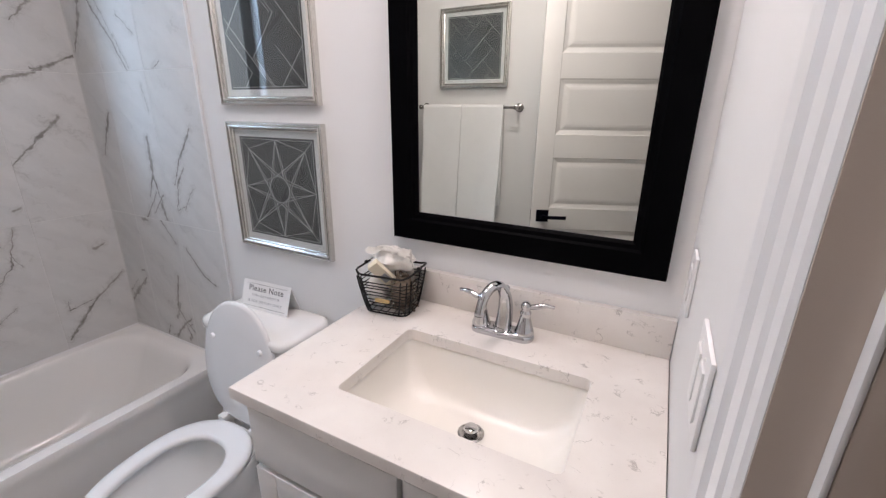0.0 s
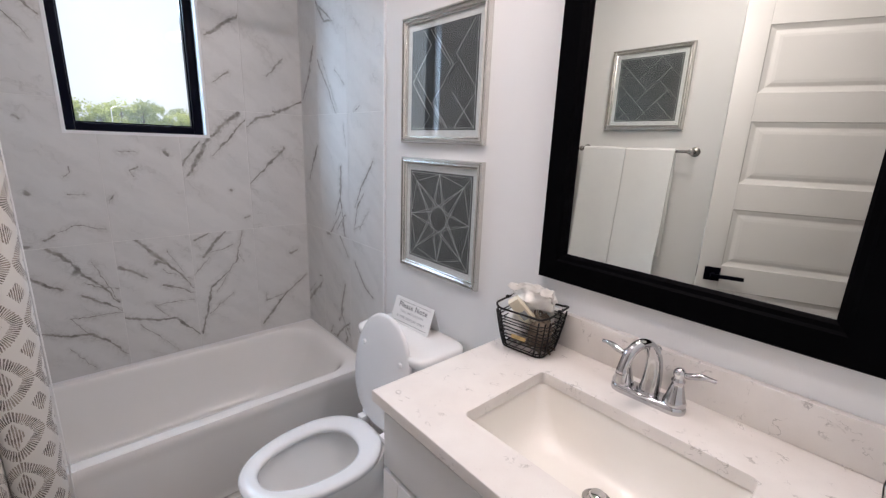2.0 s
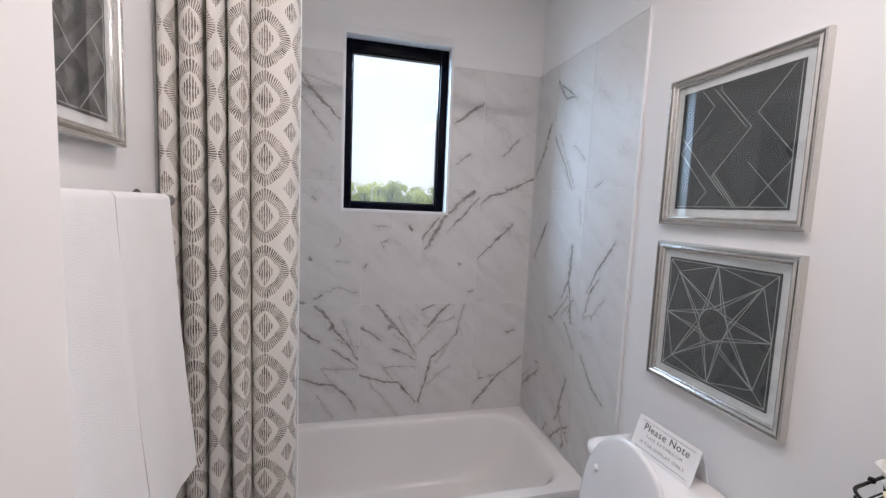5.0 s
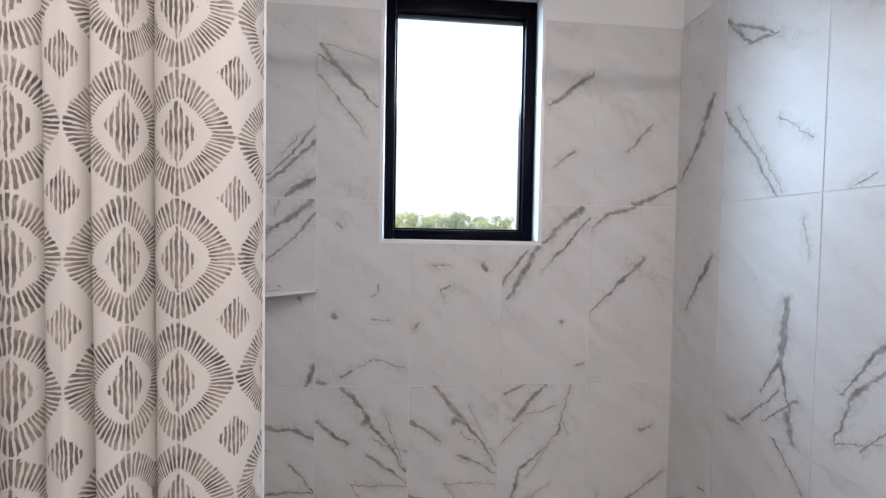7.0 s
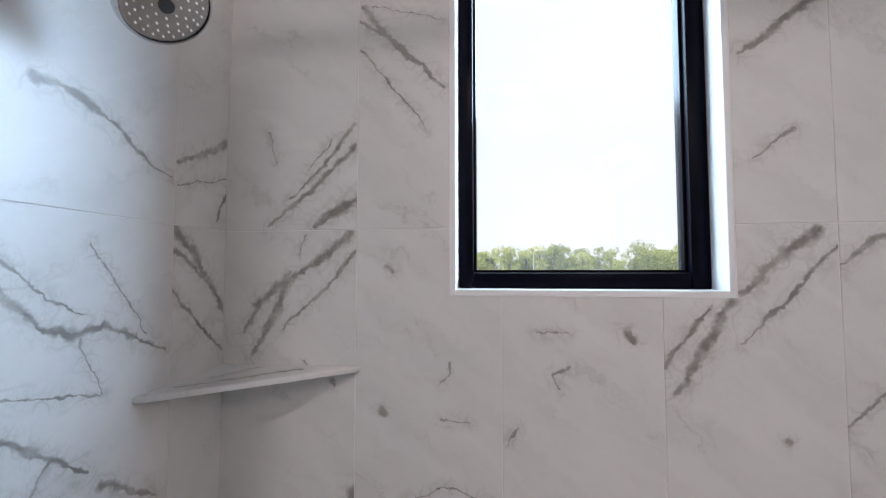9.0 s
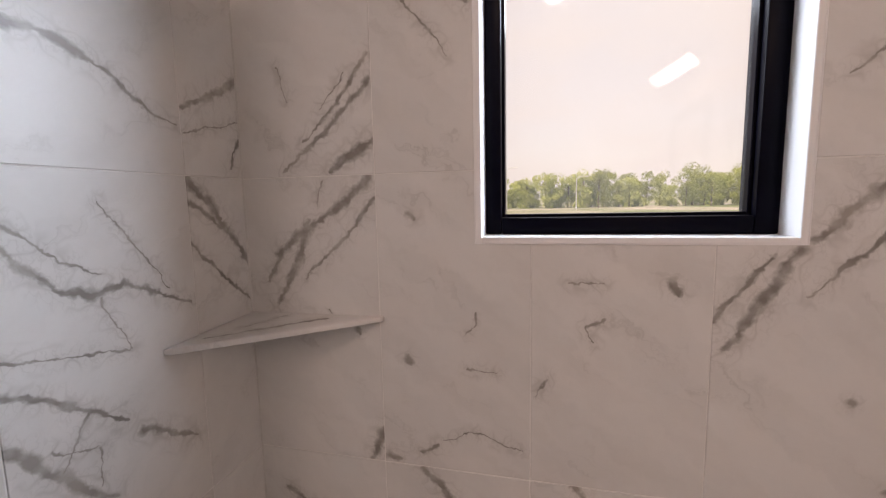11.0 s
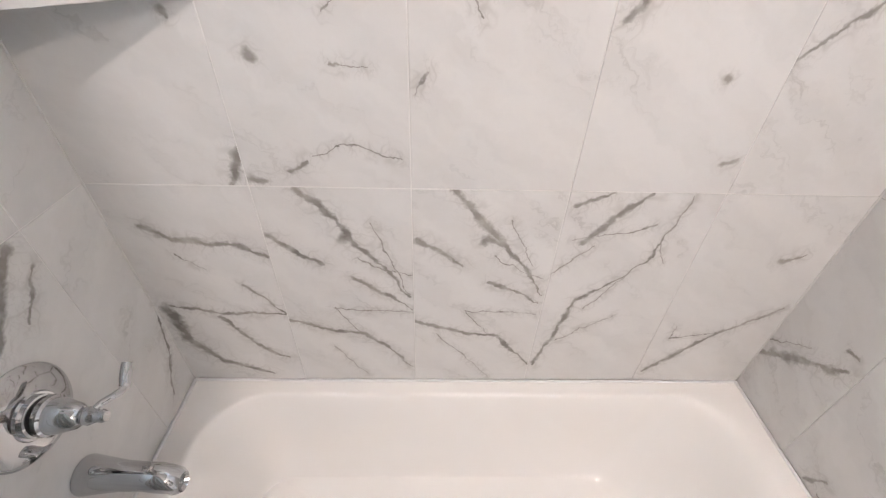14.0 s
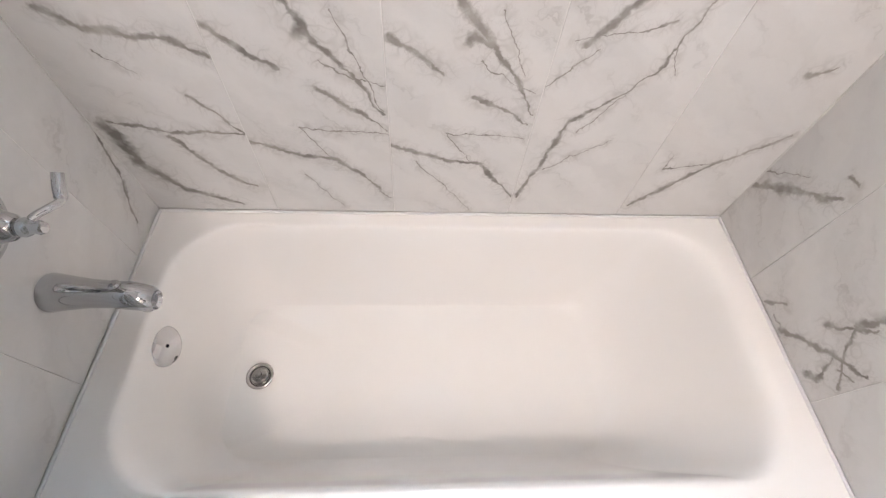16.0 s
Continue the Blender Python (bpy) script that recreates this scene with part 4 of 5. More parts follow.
def star_lines():
    res = list(BORDER)
    tips = []
    for i in range(8):
        a = radians(45 * i)
        r = .48 if i % 2 == 0 else .54
        tips.append((.5 + r * math.cos(a), .5 + r * math.sin(a)))
    hub = [(.5 + .13 * math.cos(radians(15 * i)), .5 + .13 * math.sin(radians(15 * i))) for i in range(24)]
    for i in range(24):
        res.append((hub[i], hub[(i + 1) % 24]))
    for i, tip in enumerate(tips):
        for off in (-2, -1, 1, 2):
            a = radians(45 * i + off * 33)
            res.append((tip, (.5 + .13 * math.cos(a), .5 + .13 * math.sin(a))))
        res.append((tip, tips[(i + 1) % 8]))
    for cx, cz in ((.02, .02), (.98, .02), (.98, .98), (.02, .98)):
        res.append(((cx, cz), (.5 + (cx - .5) * .76, .5 + (cz - .5) * .76)))
    return res


def chevron_lines():
    """Large zigzags that run up the print."""
    res = [((.02, .02), (.98, .02)), ((.98, .02), (.98, .98))]
    for x, z, n in ((.02, -.20, 5), (.36, -.42, 6), (.70, .02, 5)):
        for k in range(n):
            lo = z + .30 * k * 1.15
            sgn = 1 if k % 2 == 0 else -1
            x0 = x if sgn > 0 else x + .30
            res.append(((x0, lo), (x0 + .30 * sgn, lo + .345)))
    for p, q in (((.02, .62), (.50, .08)), ((.30, .98), (.62, .62)), ((.66, .36), (.98, .02)), ((.36, .30), (.60, .02))):
        res.append((p, q))
    return [g for g in (clipped(p, q) for p, q in res) if g]


def clipped(p, q, lo=.02, hi=.98):
    """The stretch of a line inside the border, or None."""
    t0, t1 = 0.0, 1.0
    for a, d in ((p[0], q[0] - p[0]), (p[1], q[1] - p[1])):
        if abs(d) < 1e-9:
            if not lo <= a <= hi:
                return None
            continue
        u, v = sorted(((lo - a) / d, (hi - a) / d))
        t0, t1 = max(t0, u), min(t1, v)
    if t1 - t0 < .02:
        return None
    at = lambda t: (p[0] + (q[0] - p[0]) * t, p[1] + (q[1] - p[1]) * t)
    return at(t0), at(t1)


def weave_lines():
    """Slanting herringbone of two-to-one bars inside the border."""
    res = list(BORDER)
    a, c = .235, math.sqrt(.5)
    turn = lambda x, y: (.5 + (x - y) * a * c, .47 + (x + y) * a * c)
    for x in range(-6, 7):
        for y in range(-6, 7):
            k = (x - y) % 4
            if k == 0:
                ring = [(x, y), (x + 2, y), (x + 2, y + 1), (x, y + 1)]
            elif k == 3:
                ring = [(x, y), (x + 1, y), (x + 1, y + 2), (x, y + 2)]
            else:
                continue
            for i in (0, 1):
                got = clipped(turn(*ring[i]), turn(*ring[i + 1]))
                if got:
                    res.append(got)
    return res


picture("silver-framed charcoal print of pale chevron lines under glass", -1.438, 1.482, .447, PN - .001, -1, chevron_lines(), "silver-framed pictures")
picture("silver-framed charcoal print of a pale eight-pointed star under glass", -1.434, .982, .447, PN - .001, -1, star_lines(), "silver-framed pictures")
woven = picture("silver-framed charcoal print of pale woven lines above the towels", -1.390, 1.606, .447, PS + .013, 1, weave_lines(), "silver-framed pictures")
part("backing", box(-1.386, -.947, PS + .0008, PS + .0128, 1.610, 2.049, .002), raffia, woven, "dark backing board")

# ---------------------------------------------------------------- switches


def wall_plate(label, y, z, gangs):
    p = thing("switch_plate", label, "switch")
    w = .072 + .046 * (gangs - 1)
    part("plate", box(EX - .0065, EX - .0005, y - w / 2, y + w / 2, z - .0575, z + .0575, .0028), wall_plastic, p)
    for g in range(gangs):
        yc = y + (g - (gangs - 1) / 2) * .046
        part("rocker", box(EX - .0095, EX - .006, yc - .0165, yc + .0165, z - .033, z + .033, .002), wall_plastic, p)
        for dz in (-.042, .042):
            part("screw", lathe([(.003, EX - .0064), (.003, EX - .0075), (0, EX - .0077)], 8, "x", (0, yc, z + dz)), wall_plastic, p)
    return p


wall_plate("white double rocker switch plate beside the door casing", .486, 1.166, 2)
wall_plate("white single socket plate on the wall above the worktop", .825, 1.168, 1)

# ---------------------------------------------------------------- things on the vanity and toilet


def wire_basket():
    b = thing("wire_basket", "black wire basket filled with tissue, soap and brown raffia", "basket", (-.684, .874, TOP), 8)
    w0, d0, w1, d1, h = .128, .102, .164, .142, .112
    at = lambda f, z: rounded(-(w0 + (w1 - w0) * f) / 2, (w0 + (w1 - w0) * f) / 2, -(d0 + (d1 - d0) * f) / 2, (d0 + (d1 - d0) * f) / 2, .022, z, 4)
    random.seed(5)
    lift = lambda ring, f: [(x, y, z + (.016 * (abs(x) / (w1 / 2)) ** 2 if f > .85 else 0)) for x, y, z in ring]
    part("rim_wire", tube(lift(at(1, h), 1), .0030, 8, closed=True), black_wire, b)
    part("base_wire", tube(at(0, .0030), .0024, 8, closed=True), black_wire, b)
    for i in range(1, 10):
        f = i / 10 + random.uniform(-.02, .02)
        ring = [(x + random.uniform(-.0012, .0012), y + random.uniform(-.0012, .0012), z + random.uniform(-.0028, .0028)) for x, y, z in at(f ** .8, .003 + (h - .003) * f)]
        part("hoop_wire", tube(ring, .0016, 6, closed=True), black_wire, b)
    for k in range(20):
        if k % 5 in (0, 2, 4):
            pts = [at(f ** .8, .003 + (h - .003) * f)[k] for f in (0, .25, .5, .75, 1)]
            part("upright_wire", tube(smooth_path(pts, 3), .0024, 6), black_wire, b)
    for k in range(5):
        x = -.045 + .0225 * k
        part("floor_wire", tube([(x, -d0 / 2, .003), (x, d0 / 2, .003)], .0012, 6), black_wire, b)
    for sx in (-1, 1):
        part("end_knob", lathe([(0, -.006), (.005, -.004), (.006, 0), (.005, .004), (0, .006)], 12, "z", (sx * w1 / 2, 0, h + .018)), black_wire, b)
    part("name_tag", box(-.022, .022, -d1 / 2 + .0055, -d1 / 2 + .0075, .042, .054, .001), brass_tag, b, "small tan tag on the front")
    return b


def crumple(cx, cy, cz, sx, sy, sz, seed, rough, n=24, m=14):
    bm = bmesh.new()
    bmesh.ops.create_uvsphere(bm, u_segments=n, v_segments=m, radius=1)
    for v in bm.verts:
        p = v.co.copy()
        k = noise.noise(p * 1.7 + Vector((seed, 0, 0))) * rough + noise.noise(p * 4.1 + Vector((0, seed, 0))) * rough * .6
        v.co = Vector((p.x * sx, p.y * sy, p.z * sz)) * (1 + k)
        v.co += Vector((cx, cy, cz))
    return bm


def tissue_sheet():
    """Crumpled folded sheet standing up out of the basket."""
    bm = bmesh.new()
    nu, nv = 22, 26
    grid = []
    for j in range(nv + 1):
        v = j / nv
        row = []
        for i in range(nu + 1):
            u = i / nu - .5
            fold = math.sin(u * 9 + v * 2) * .009 + noise.noise(Vector((u * 7, v * 6, 3))) * .012
            row.append(bm.verts.new((u * .120 - .008 + noise.noise(Vector((u * 3, v * 4, 9))) * .012, .020 - .075 * max(0, v - .60) + fold * (.4 + v),
                                     .012 + .142 * math.sin(min(v, .75) / .75 * 1.57) - .03 * max(0, v - .75) + noise.noise(Vector((u * 5, v * 5, 1))) * .010)))
        grid.append(row)
    for j in range(nv):
        for i in range(nu):
            bm.faces.new((grid[j][i], grid[j][i + 1], grid[j + 1][i + 1], grid[j + 1][i]))
    bmesh.ops.solidify(bm, geom=list(bm.faces), thickness=.0035)
    return bm


wire_basket()
BK = pose(-.684, .874, TOP, 0, 0, 8) @ Matrix.Diagonal((1.12, 1.15, 1.16, 1))
ts = tagged(link("tissue_paper", tissue_sheet(), tissue, None, "", 70), "crumpled white tissue paper standing in the wire basket", "tissue")
ts.matrix_world = BK
tl = tagged(link("tissue_paper", crumple(-.010, .020, .118, .056, .030, .030, 15, .38, 30, 18), tissue, None, "", 60), "loose white tissue ball on top of the wire basket", "tissue")
tl.matrix_world = BK
tw = tagged(link("folded_cloth", crumple(-.036, -.004, .052, .026, .036, .044, 4, .25), tissue, None, "", 70), "crumpled white cloth in the wire basket", "cloth")
tw.matrix_world = BK
soap = thing("soap_carton", "cream soap carton leaning in the wire basket", "soap")
part("carton", box(-.014, .014, -.010, .010, -.040, .040, .002), soap_card, soap)
part("label_bar", box(-.009, .009, -.0112, -.0101, -.020, .004), grey_ink, soap, "", 0)
soap.matrix_world = BK @ pose(-.012, -.026, .098, 18, -38, 20)
random.seed(11)
rb = bmesh.new()
for i in range(90):
    a, r = random.uniform(0, 6.283), random.uniform(.004, .028)
    c = Vector((.030 + r * math.cos(a), .0 + r * 1.15 * math.sin(a), random.uniform(.012, .098) - r * .5))
    d = Vector((random.uniform(-1, 1), random.uniform(-1, 1), random.uniform(-.7, .7))).normalized()
    e = Vector((random.uniform(-1, 1), random.uniform(-1, 1), random.uniform(-.7, .7))).normalized()
    pts = smooth_path([c - d * .016, c + e * .007, c + d * .016], 4)
    tube(pts, [.0012 + .0016 * math.sin(math.pi * (q + .2) / (len(pts) + .4)) for q in range(len(pts))], 5, rb)
rf = tagged(link("raffia_filling", rb, raffia, None, "", 60), "shredded brown raffia filling the wire basket", "filling", kind="stuff")
rf.matrix_world = BK
rc = tagged(link("wrapped_soap", crumple(.030, .002, .046, .027, .036, .042, 8, .3), raffia, None, "", 60), "brown wrapped soap bundle in the wire basket", "soap")
rc.matrix_world = BK


def text_mesh(words, size, name, spacing=1.0):
    cu = bpy.data.curves.new(name, "FONT")
    cu.body, cu.size, cu.extrude, cu.align_x, cu.align_y, cu.space_character = words, size, .0003, "CENTER", "CENTER", spacing
    tmp = bpy.data.objects.new(name, cu)
    scene.collection.objects.link(tmp)
    dg = bpy.context.evaluated_depsgraph_get()
    me = bpy.data.meshes.new_from_object(tmp.evaluated_get(dg))
    bpy.data.objects.remove(tmp)
    return me


def notice_card():
    c = thing("notice_card", "white folded tent card reading Please Note on the toilet tank", "card", (-1.258, .905, .7698), 4)
    w, h, half, th = .222, .100, .034, .0008
    lean = math.degrees(math.atan2(half, h))
    ln = math.hypot(h, half)
    front = part("front_leaf", box(-w / 2, w / 2, -th, th, 0, ln, 0), paper, c, "", 0)
    front.matrix_local = pose(0, -half, 0, -lean, 0, 0)
    backl = part("back_leaf", box(-w / 2, w / 2, -th, th, 0, ln, 0), paper, c, "", 0)
    backl.matrix_local = pose(0, half, 0, lean, 0, 0)
    for words, z, size, m, sp in (("Please Note", .078, .030, ink, 1.12), ("THIS BATHROOM", .053, .0125, grey_ink, 1.45), ("IS FOR DISPLAY ONLY", .031, .0135, grey_ink, 1.25)):
        me = text_mesh(words, size, "lettering", sp)
        me.materials.append(m)
        o = new("lettering", me)
        o.parent = front
        o.matrix_local = pose(0, -th - .0007, z, 90, 0, 0)
    for z in (.094, .012):
        part("rule_line", box(-.095, .095, -th - .0006, -th - .0001, z, z + .0009), ink, front, "", 0)
    return c


notice_card()

# ---------------------------------------------------------------- towels
bar = thing("towel_bar", "brushed metal towel bar on round posts", "towel bar", (-1.185, PS, 1.492))
part("bar", lathe([(.008, -.315), (.008, .315)], 16, "x", (0, .070, 0)), nickel, bar)
for x in (-.318, .318):
    ps = part("post", lathe([(.026, 0), (.026, .004), (.020, .009), (.011, .014), (.010, .050), (.013, .056), (.015, .070), (.013, .082), (.006, .087), (0, .087)], 24, "y", (x, 0, 0)), nickel, bar)


def towel(x0, x1, seed):
    """Towel folded over the bar: a closed cloth section swept along the bar."""
    by, bz = PS + .070, 1.492
    path = []
    for k in range(24):                       # back leaf, up from its hem
        path.append((by - .012, .90 + (bz - .90) * k / 23, 0, 0))
    for k in range(1, 8):                     # over the bar
        a = math.pi - math.pi * k / 8
        path.append((by + .016 * math.cos(a), bz + .016 * math.sin(a), 0, 0))
    for k in range(40):                       # front leaf, down to the hem, standing off the wall
        f = k / 39
        path.append((by + .016 + .052 * f ** 1.2 - .03 * max(0, f - .88), bz - .715 * f, f, 1))
    bm = bmesh.new()
    cols = 16
    rows = []
    for py, pz, f, side_ in path:
        row = []
        for i in range(cols + 1):
            u = i / cols
            x = x0 + (x1 - x0) * u
            wob = noise.noise(Vector((u * 2.4 + seed, pz * 2.2, 1.5))) * .010 * f + .006 * f * math.sin(u * 7 + seed)
            drop = -.012 * f * noise.noise(Vector((u * 3 + seed, 4, 0)))
            row.append(bm.verts.new((x + .006 * f * noise.noise(Vector((pz * 5, seed, u))), py + (wob if side_ else 0), pz + drop)))
        rows.append(row)
    for a, b in zip(rows, rows[1:]):
        for i in range(cols):
            bm.faces.new((a[i], a[i + 1], b[i + 1], b[i]))
    bmesh.ops.recalc_face_normals(bm, faces=bm.faces)
    bmesh.ops.solidify(bm, geom=list(bm.faces), thickness=.009)
    return tagged(link("bath_towel", bm, terry, None, "", 70), "thick white terry towel folded over the bar", "towel", group="towels on the bar")


towel(-1.478, -1.212, 2.0)
towel(-1.208, -.940, 7.0)

# ---------------------------------------------------------------- shower curtain


def curtain():
    c = thing("shower_curtain", "white shower curtain printed with grey-brown brush-stroke ovals, drawn aside", "curtain")
    valley = [(-.557, -.505), (-.505, -.430), (-.430, -.376), (-.376, -.322), (-.322, -.186)]
    back = (-1.684, -1.684, -1.674, -1.664, -1.664, -1.684)
    plan = []
    for k, (a, b) in enumerate(valley):
        deep, shape = ((.092, .62), (.094, .62), (.096, .62), (.088, .62), (.060, .58))[k]
        for i in range(14):
            f = i / 14
            bulge = abs(math.sin(math.pi * f)) ** shape
            plan.append((back[k] + (back[k + 1] - back[k]) * f + deep * bulge, a + (b - a) * (f - .10 * math.sin(2 * math.pi * f))))
    plan += [(-1.680, -.184), (-1.688, -.190), (-1.692, -.200)]
    ln = [0.0]
    for p, q in zip(plan, plan[1:]):
        ln.append(ln[-1] + math.dist(p, q))
    total = ln[-1]
    z_top, z_low, nz = 2.30, .06, 90
    bm = bmesh.new()
    uvl = bm.loops.layers.uv.new("UVMap")
    grid, coord = [], {}
    for j in range(nz + 1):
        v = j / nz
        z = z_top + (z_low - z_top) * v
        row = []
        for i, (x, y) in enumerate(plan):
            s = ln[i] / total
            low = max(0, (1.5 - z) / 1.5)
            sway = noise.noise(Vector((s * 6, z * 1.3, 2))) * (.004 + .010 * low)
            lean_y = .012 * low * math.sin(s * 11)
            vert = bm.verts.new((min(x + sway, -1.580) if z > .0 else x, y + lean_y, z))
            coord[vert] = (ln[i] - total, z)
            row.append(vert)
        grid.append(row)
    for j in range(nz):
        for i in range(len(plan) - 1):
            f = bm.faces.new((grid[j][i], grid[j][i + 1], grid[j + 1][i + 1], grid[j + 1][i]))
            for loop in f.loops:
                loop[uvl].uv = coord[loop.vert]
    cl = part("cloth", bm, curtain_cloth, c, "", 80)
    hem = bmesh.new()
    tube([(plan[-3][0], plan[-3][1], z_low), (plan[-3][0], plan[-3][1], z_top)], .0022, 6, hem)
    part("hem", hem, terry, c, "white stitched side hem")
    for k in range(6):
        y = -.530 + .064 * k
        pts = [(-1.663 + .020 * math.cos(a), y, 2.316 + .026 * math.sin(a)) for a in [2 * math.pi * q / 16 for q in range(16)]]
        part("ring", tube(pts, .0018, 6, closed=True), chrome, c)
    return c


curtain()
rod = thing("curtain_rod", "straight chrome shower curtain rod between the walls", "curtain rod", (-1.663, 0, 2.328))
part("rod", lathe([(.0125, SY), (.0125, NY)], 20, "y"), chrome, rod)
part("flange", lathe([(.03, SY), (.03, SY + .008), (.014, SY + .02)], 24, "y"), chrome, rod)
part("flange", lathe([(.014, NY - .02), (.03, NY - .008), (.03, NY)], 24, "y"), chrome, rod)

# ---------------------------------------------------------------- bathroom door, standing open
DW, DH, DT = .752, 2.125, .035
door = thing("door_1", "white five-panel bathroom door standing open", "door", (EX - .004, JS + .014, .008), 0, kind="structure")
DOOR_TURN = 158.6
door.matrix_world = pose(EX - .004, JS + .014, .008, 0, 0, DOOR_TURN) @ Matrix.Translation((0, DT, 0))
STILE, NP = .094, 5
RAIL = .118
gap_h = (DH - .178 - .112 - RAIL * (NP - 1)) / NP
part("stile", box(0, STILE, -DT, 0, 0, DH, .0015), door_paint, door)
part("stile", box(DW - STILE, DW, -DT, 0, 0, DH, .0015), door_paint, door)
z = 0
for k in range(NP + 1):
    hh = .178 if k == 0 else (.112 if k == NP else RAIL)
    part("rail", box(STILE + .0003, DW - STILE - .0003, -DT, 0, z, z + hh, .0), door_paint, door, "", 0)
    z += hh
    if k == NP:
        break
    a, b, c, d = STILE, DW - STILE, z, z + gap_h
    pb = bmesh.new()
    for sgn in (0, 1):
        Y = (lambda depth: -depth) if sgn == 0 else (lambda depth: -DT + depth)
        rect = lambda i, dep: [(a + i, Y(dep), c + i), (b - i, Y(dep), c + i), (b - i, Y(dep), d - i), (a + i, Y(dep), d - i)]
        loft([rect(0, 0), rect(.004, .005), rect(.012, .0075), rect(.022, .0105), rect(.026, .0105), rect(.040, .006), rect(.052, .0045)], True, (False, True), pb)
    part("panel", pb, door_paint, door, "", 0)
    z += gap_h
hz = .915
for sgn in (1, -1):
    yb_ = 0 if sgn == 1 else -DT
    y2 = lambda q: (min(yb_, yb_ + sgn * q), max(yb_, yb_ + sgn * q))
    ro = part("handle_rose", box(DW - .095, DW - .029, *y2(.009), hz - .033, hz + .033, .0015), black_metal, door, "square black handle rose")
    part("lever_neck", lathe([(.010, yb_ + sgn * .009), (.010, yb_ + sgn * .048)], 16, "y", (DW - .062, 0, hz)), black_metal, ro)
    a_, b_ = sorted((yb_ + sgn * .040, yb_ + sgn * .052))
    part("lever", box(DW - .185, DW - .052, a_, b_, hz - .009, hz + .009, .002), black_metal, ro, "straight black lever")
part("latch_plate", box(DW - .0005, DW + .0012, -DT + .006, -.006, hz - .028, hz + .028), nickel, door, "", 0)
for z in (.20, 1.01, 1.83):
    part("hinge", lathe([(.006, z - .045), (.006, z + .045)], 12, "z", (-.004, .004, 0)), black_metal, door)

# ---------------------------------------------------------------- vanity lamp, and the ring of the added ceiling lamp
van = thing("vanity_lamp", "chrome vanity lamp bar on the wall above the mirror", "lamp", (-.366, PN, 2.36))
part("back_plate", box(-.30, .30, -.022, -.001, .0, .10, .004), chrome, van)
for x in (-.2, 0, .2):
    part("lamp_arm", tube([(x, -.02, .05), (x, -.10, .05), (x, -.115, .03)], .008, 10), chrome, van)
for nm, x, y in (("ceiling_fill_lamp", -.80, .16),):
    cl = thing(nm, "round white ring of an added, unseen ceiling lamp", "lamp", (x, y, CEIL))
    part("trim_ring", lathe([(.095, -.0005), (.093, -.006), (.078, -.010), (.074, -.004), (.074, -.0005)], 32, cap=(False, False)), trim_paint, cl)

# ---------------------------------------------------------------- outdoors
GZ = -.35
structure("ground", prism([(-900, -900), (900, -900), (900, 900), (-900, 900)], GZ - .5, GZ), ground_mat, "rough grass and bare earth outside", "ground")
structure("pavement", prism([(-40, -60), (-24, -60), (-30, 60), (-46, 60)], GZ, GZ + .03), concrete, "pale concrete strip outside", "pavement")
slab = box(OUT, EX + .119, PS - .12, PN + .12, GZ, -.0602)
box(EX + .1192, 1.72, -1.52, 1.82, GZ, -.0602, bm=slab)
structure("foundation", slab, concrete, "pale concrete foundation under the house", "foundation")
structure("wall_outer_face", box(OUT - .02, OUT - .001, PS - .12, WIN[0] - .03, -.35, CEIL + .3), concrete, "pale rendered outer face of the house wall", "wall")


def lamp_post(place, h, arm):
    p = thing("street_lamp", "tall thin grey street lamp", "street lamp", place)
    part("pole", lathe([(.11, 0), (.10, .3), (.08, h * .5), (.06, h)], 10), pole_paint, p)
    part("arm", tube(smooth_path([(0, 0, h - .1), (0, arm * .4, h + .25), (0, arm, h + .3)], 5), .045, 8), pole_paint, p)
    part("lantern", box(-.14, .14, arm - .1, arm + .55, h + .24, h + .36, .04), pole_paint, p)


lamp_post((-66, -5.4, GZ), 6.2, 1.0)
lamp_post((-70, 5.0, GZ), 4.8, 1.2)


def tree(seed, h):
    rnd = random.Random(seed)
    t = thing("tree", "leafy green tree at the edge of a wood", "tree", group="tree line")
    tr = bmesh.new()
    tube(smooth_path([(0, 0, 0), (.1, .05, h * .3), (-.1, .1, h * .6), (.05, 0, h * .85)], 4), [h * .022 * (1 - i / 14) + .03 for i in range(13)], 7, tr)
    for k in range(6):
        a, z_ = rnd.uniform(0, 6.28), h * rnd.uniform(.35, .65)
        r = h * rnd.uniform(.15, .26)
        tube(smooth_path([(0, 0, z_), (r * .5 * math.cos(a), r * .5 * math.sin(a), z_ + r * .5), (r * math.cos(a), r * math.sin(a), z_ + r * .8)], 3), [.07, .06, .05, .04, .035, .03, .02], 5, tr)
    part("trunk", tr, bark, t)
    cr = bmesh.new()
    blobs = [(rnd.gauss(0, h * .15), rnd.gauss(0, h * .15), h * rnd.uniform(.06, .92), h * rnd.uniform(.10, .18)) for _ in range(24)]
    for bx, by, bz, br in blobs:
        for _ in range(150):
            d = Vector((rnd.gauss(0, 1), rnd.gauss(0, 1), rnd.gauss(0, .8))).normalized() * br * rnd.uniform(.55, 1.1)
            c_ = Vector((bx, by, bz)) + d
            u = Vector((rnd.uniform(-1, 1), rnd.uniform(-1, 1), rnd.uniform(-1, 1))).normalized()
            w = u.orthogonal().normalized()
            s = rnd.uniform(.10, .24)
            vs = [cr.verts.new(c_ + u * s), cr.verts.new(c_ + w * s * .6), cr.verts.new(c_ - u * s), cr.verts.new(c_ - w * s * .6)]
            cr.faces.new(vs)
    part("crown", cr, leaf, t, "", 0)
    return t


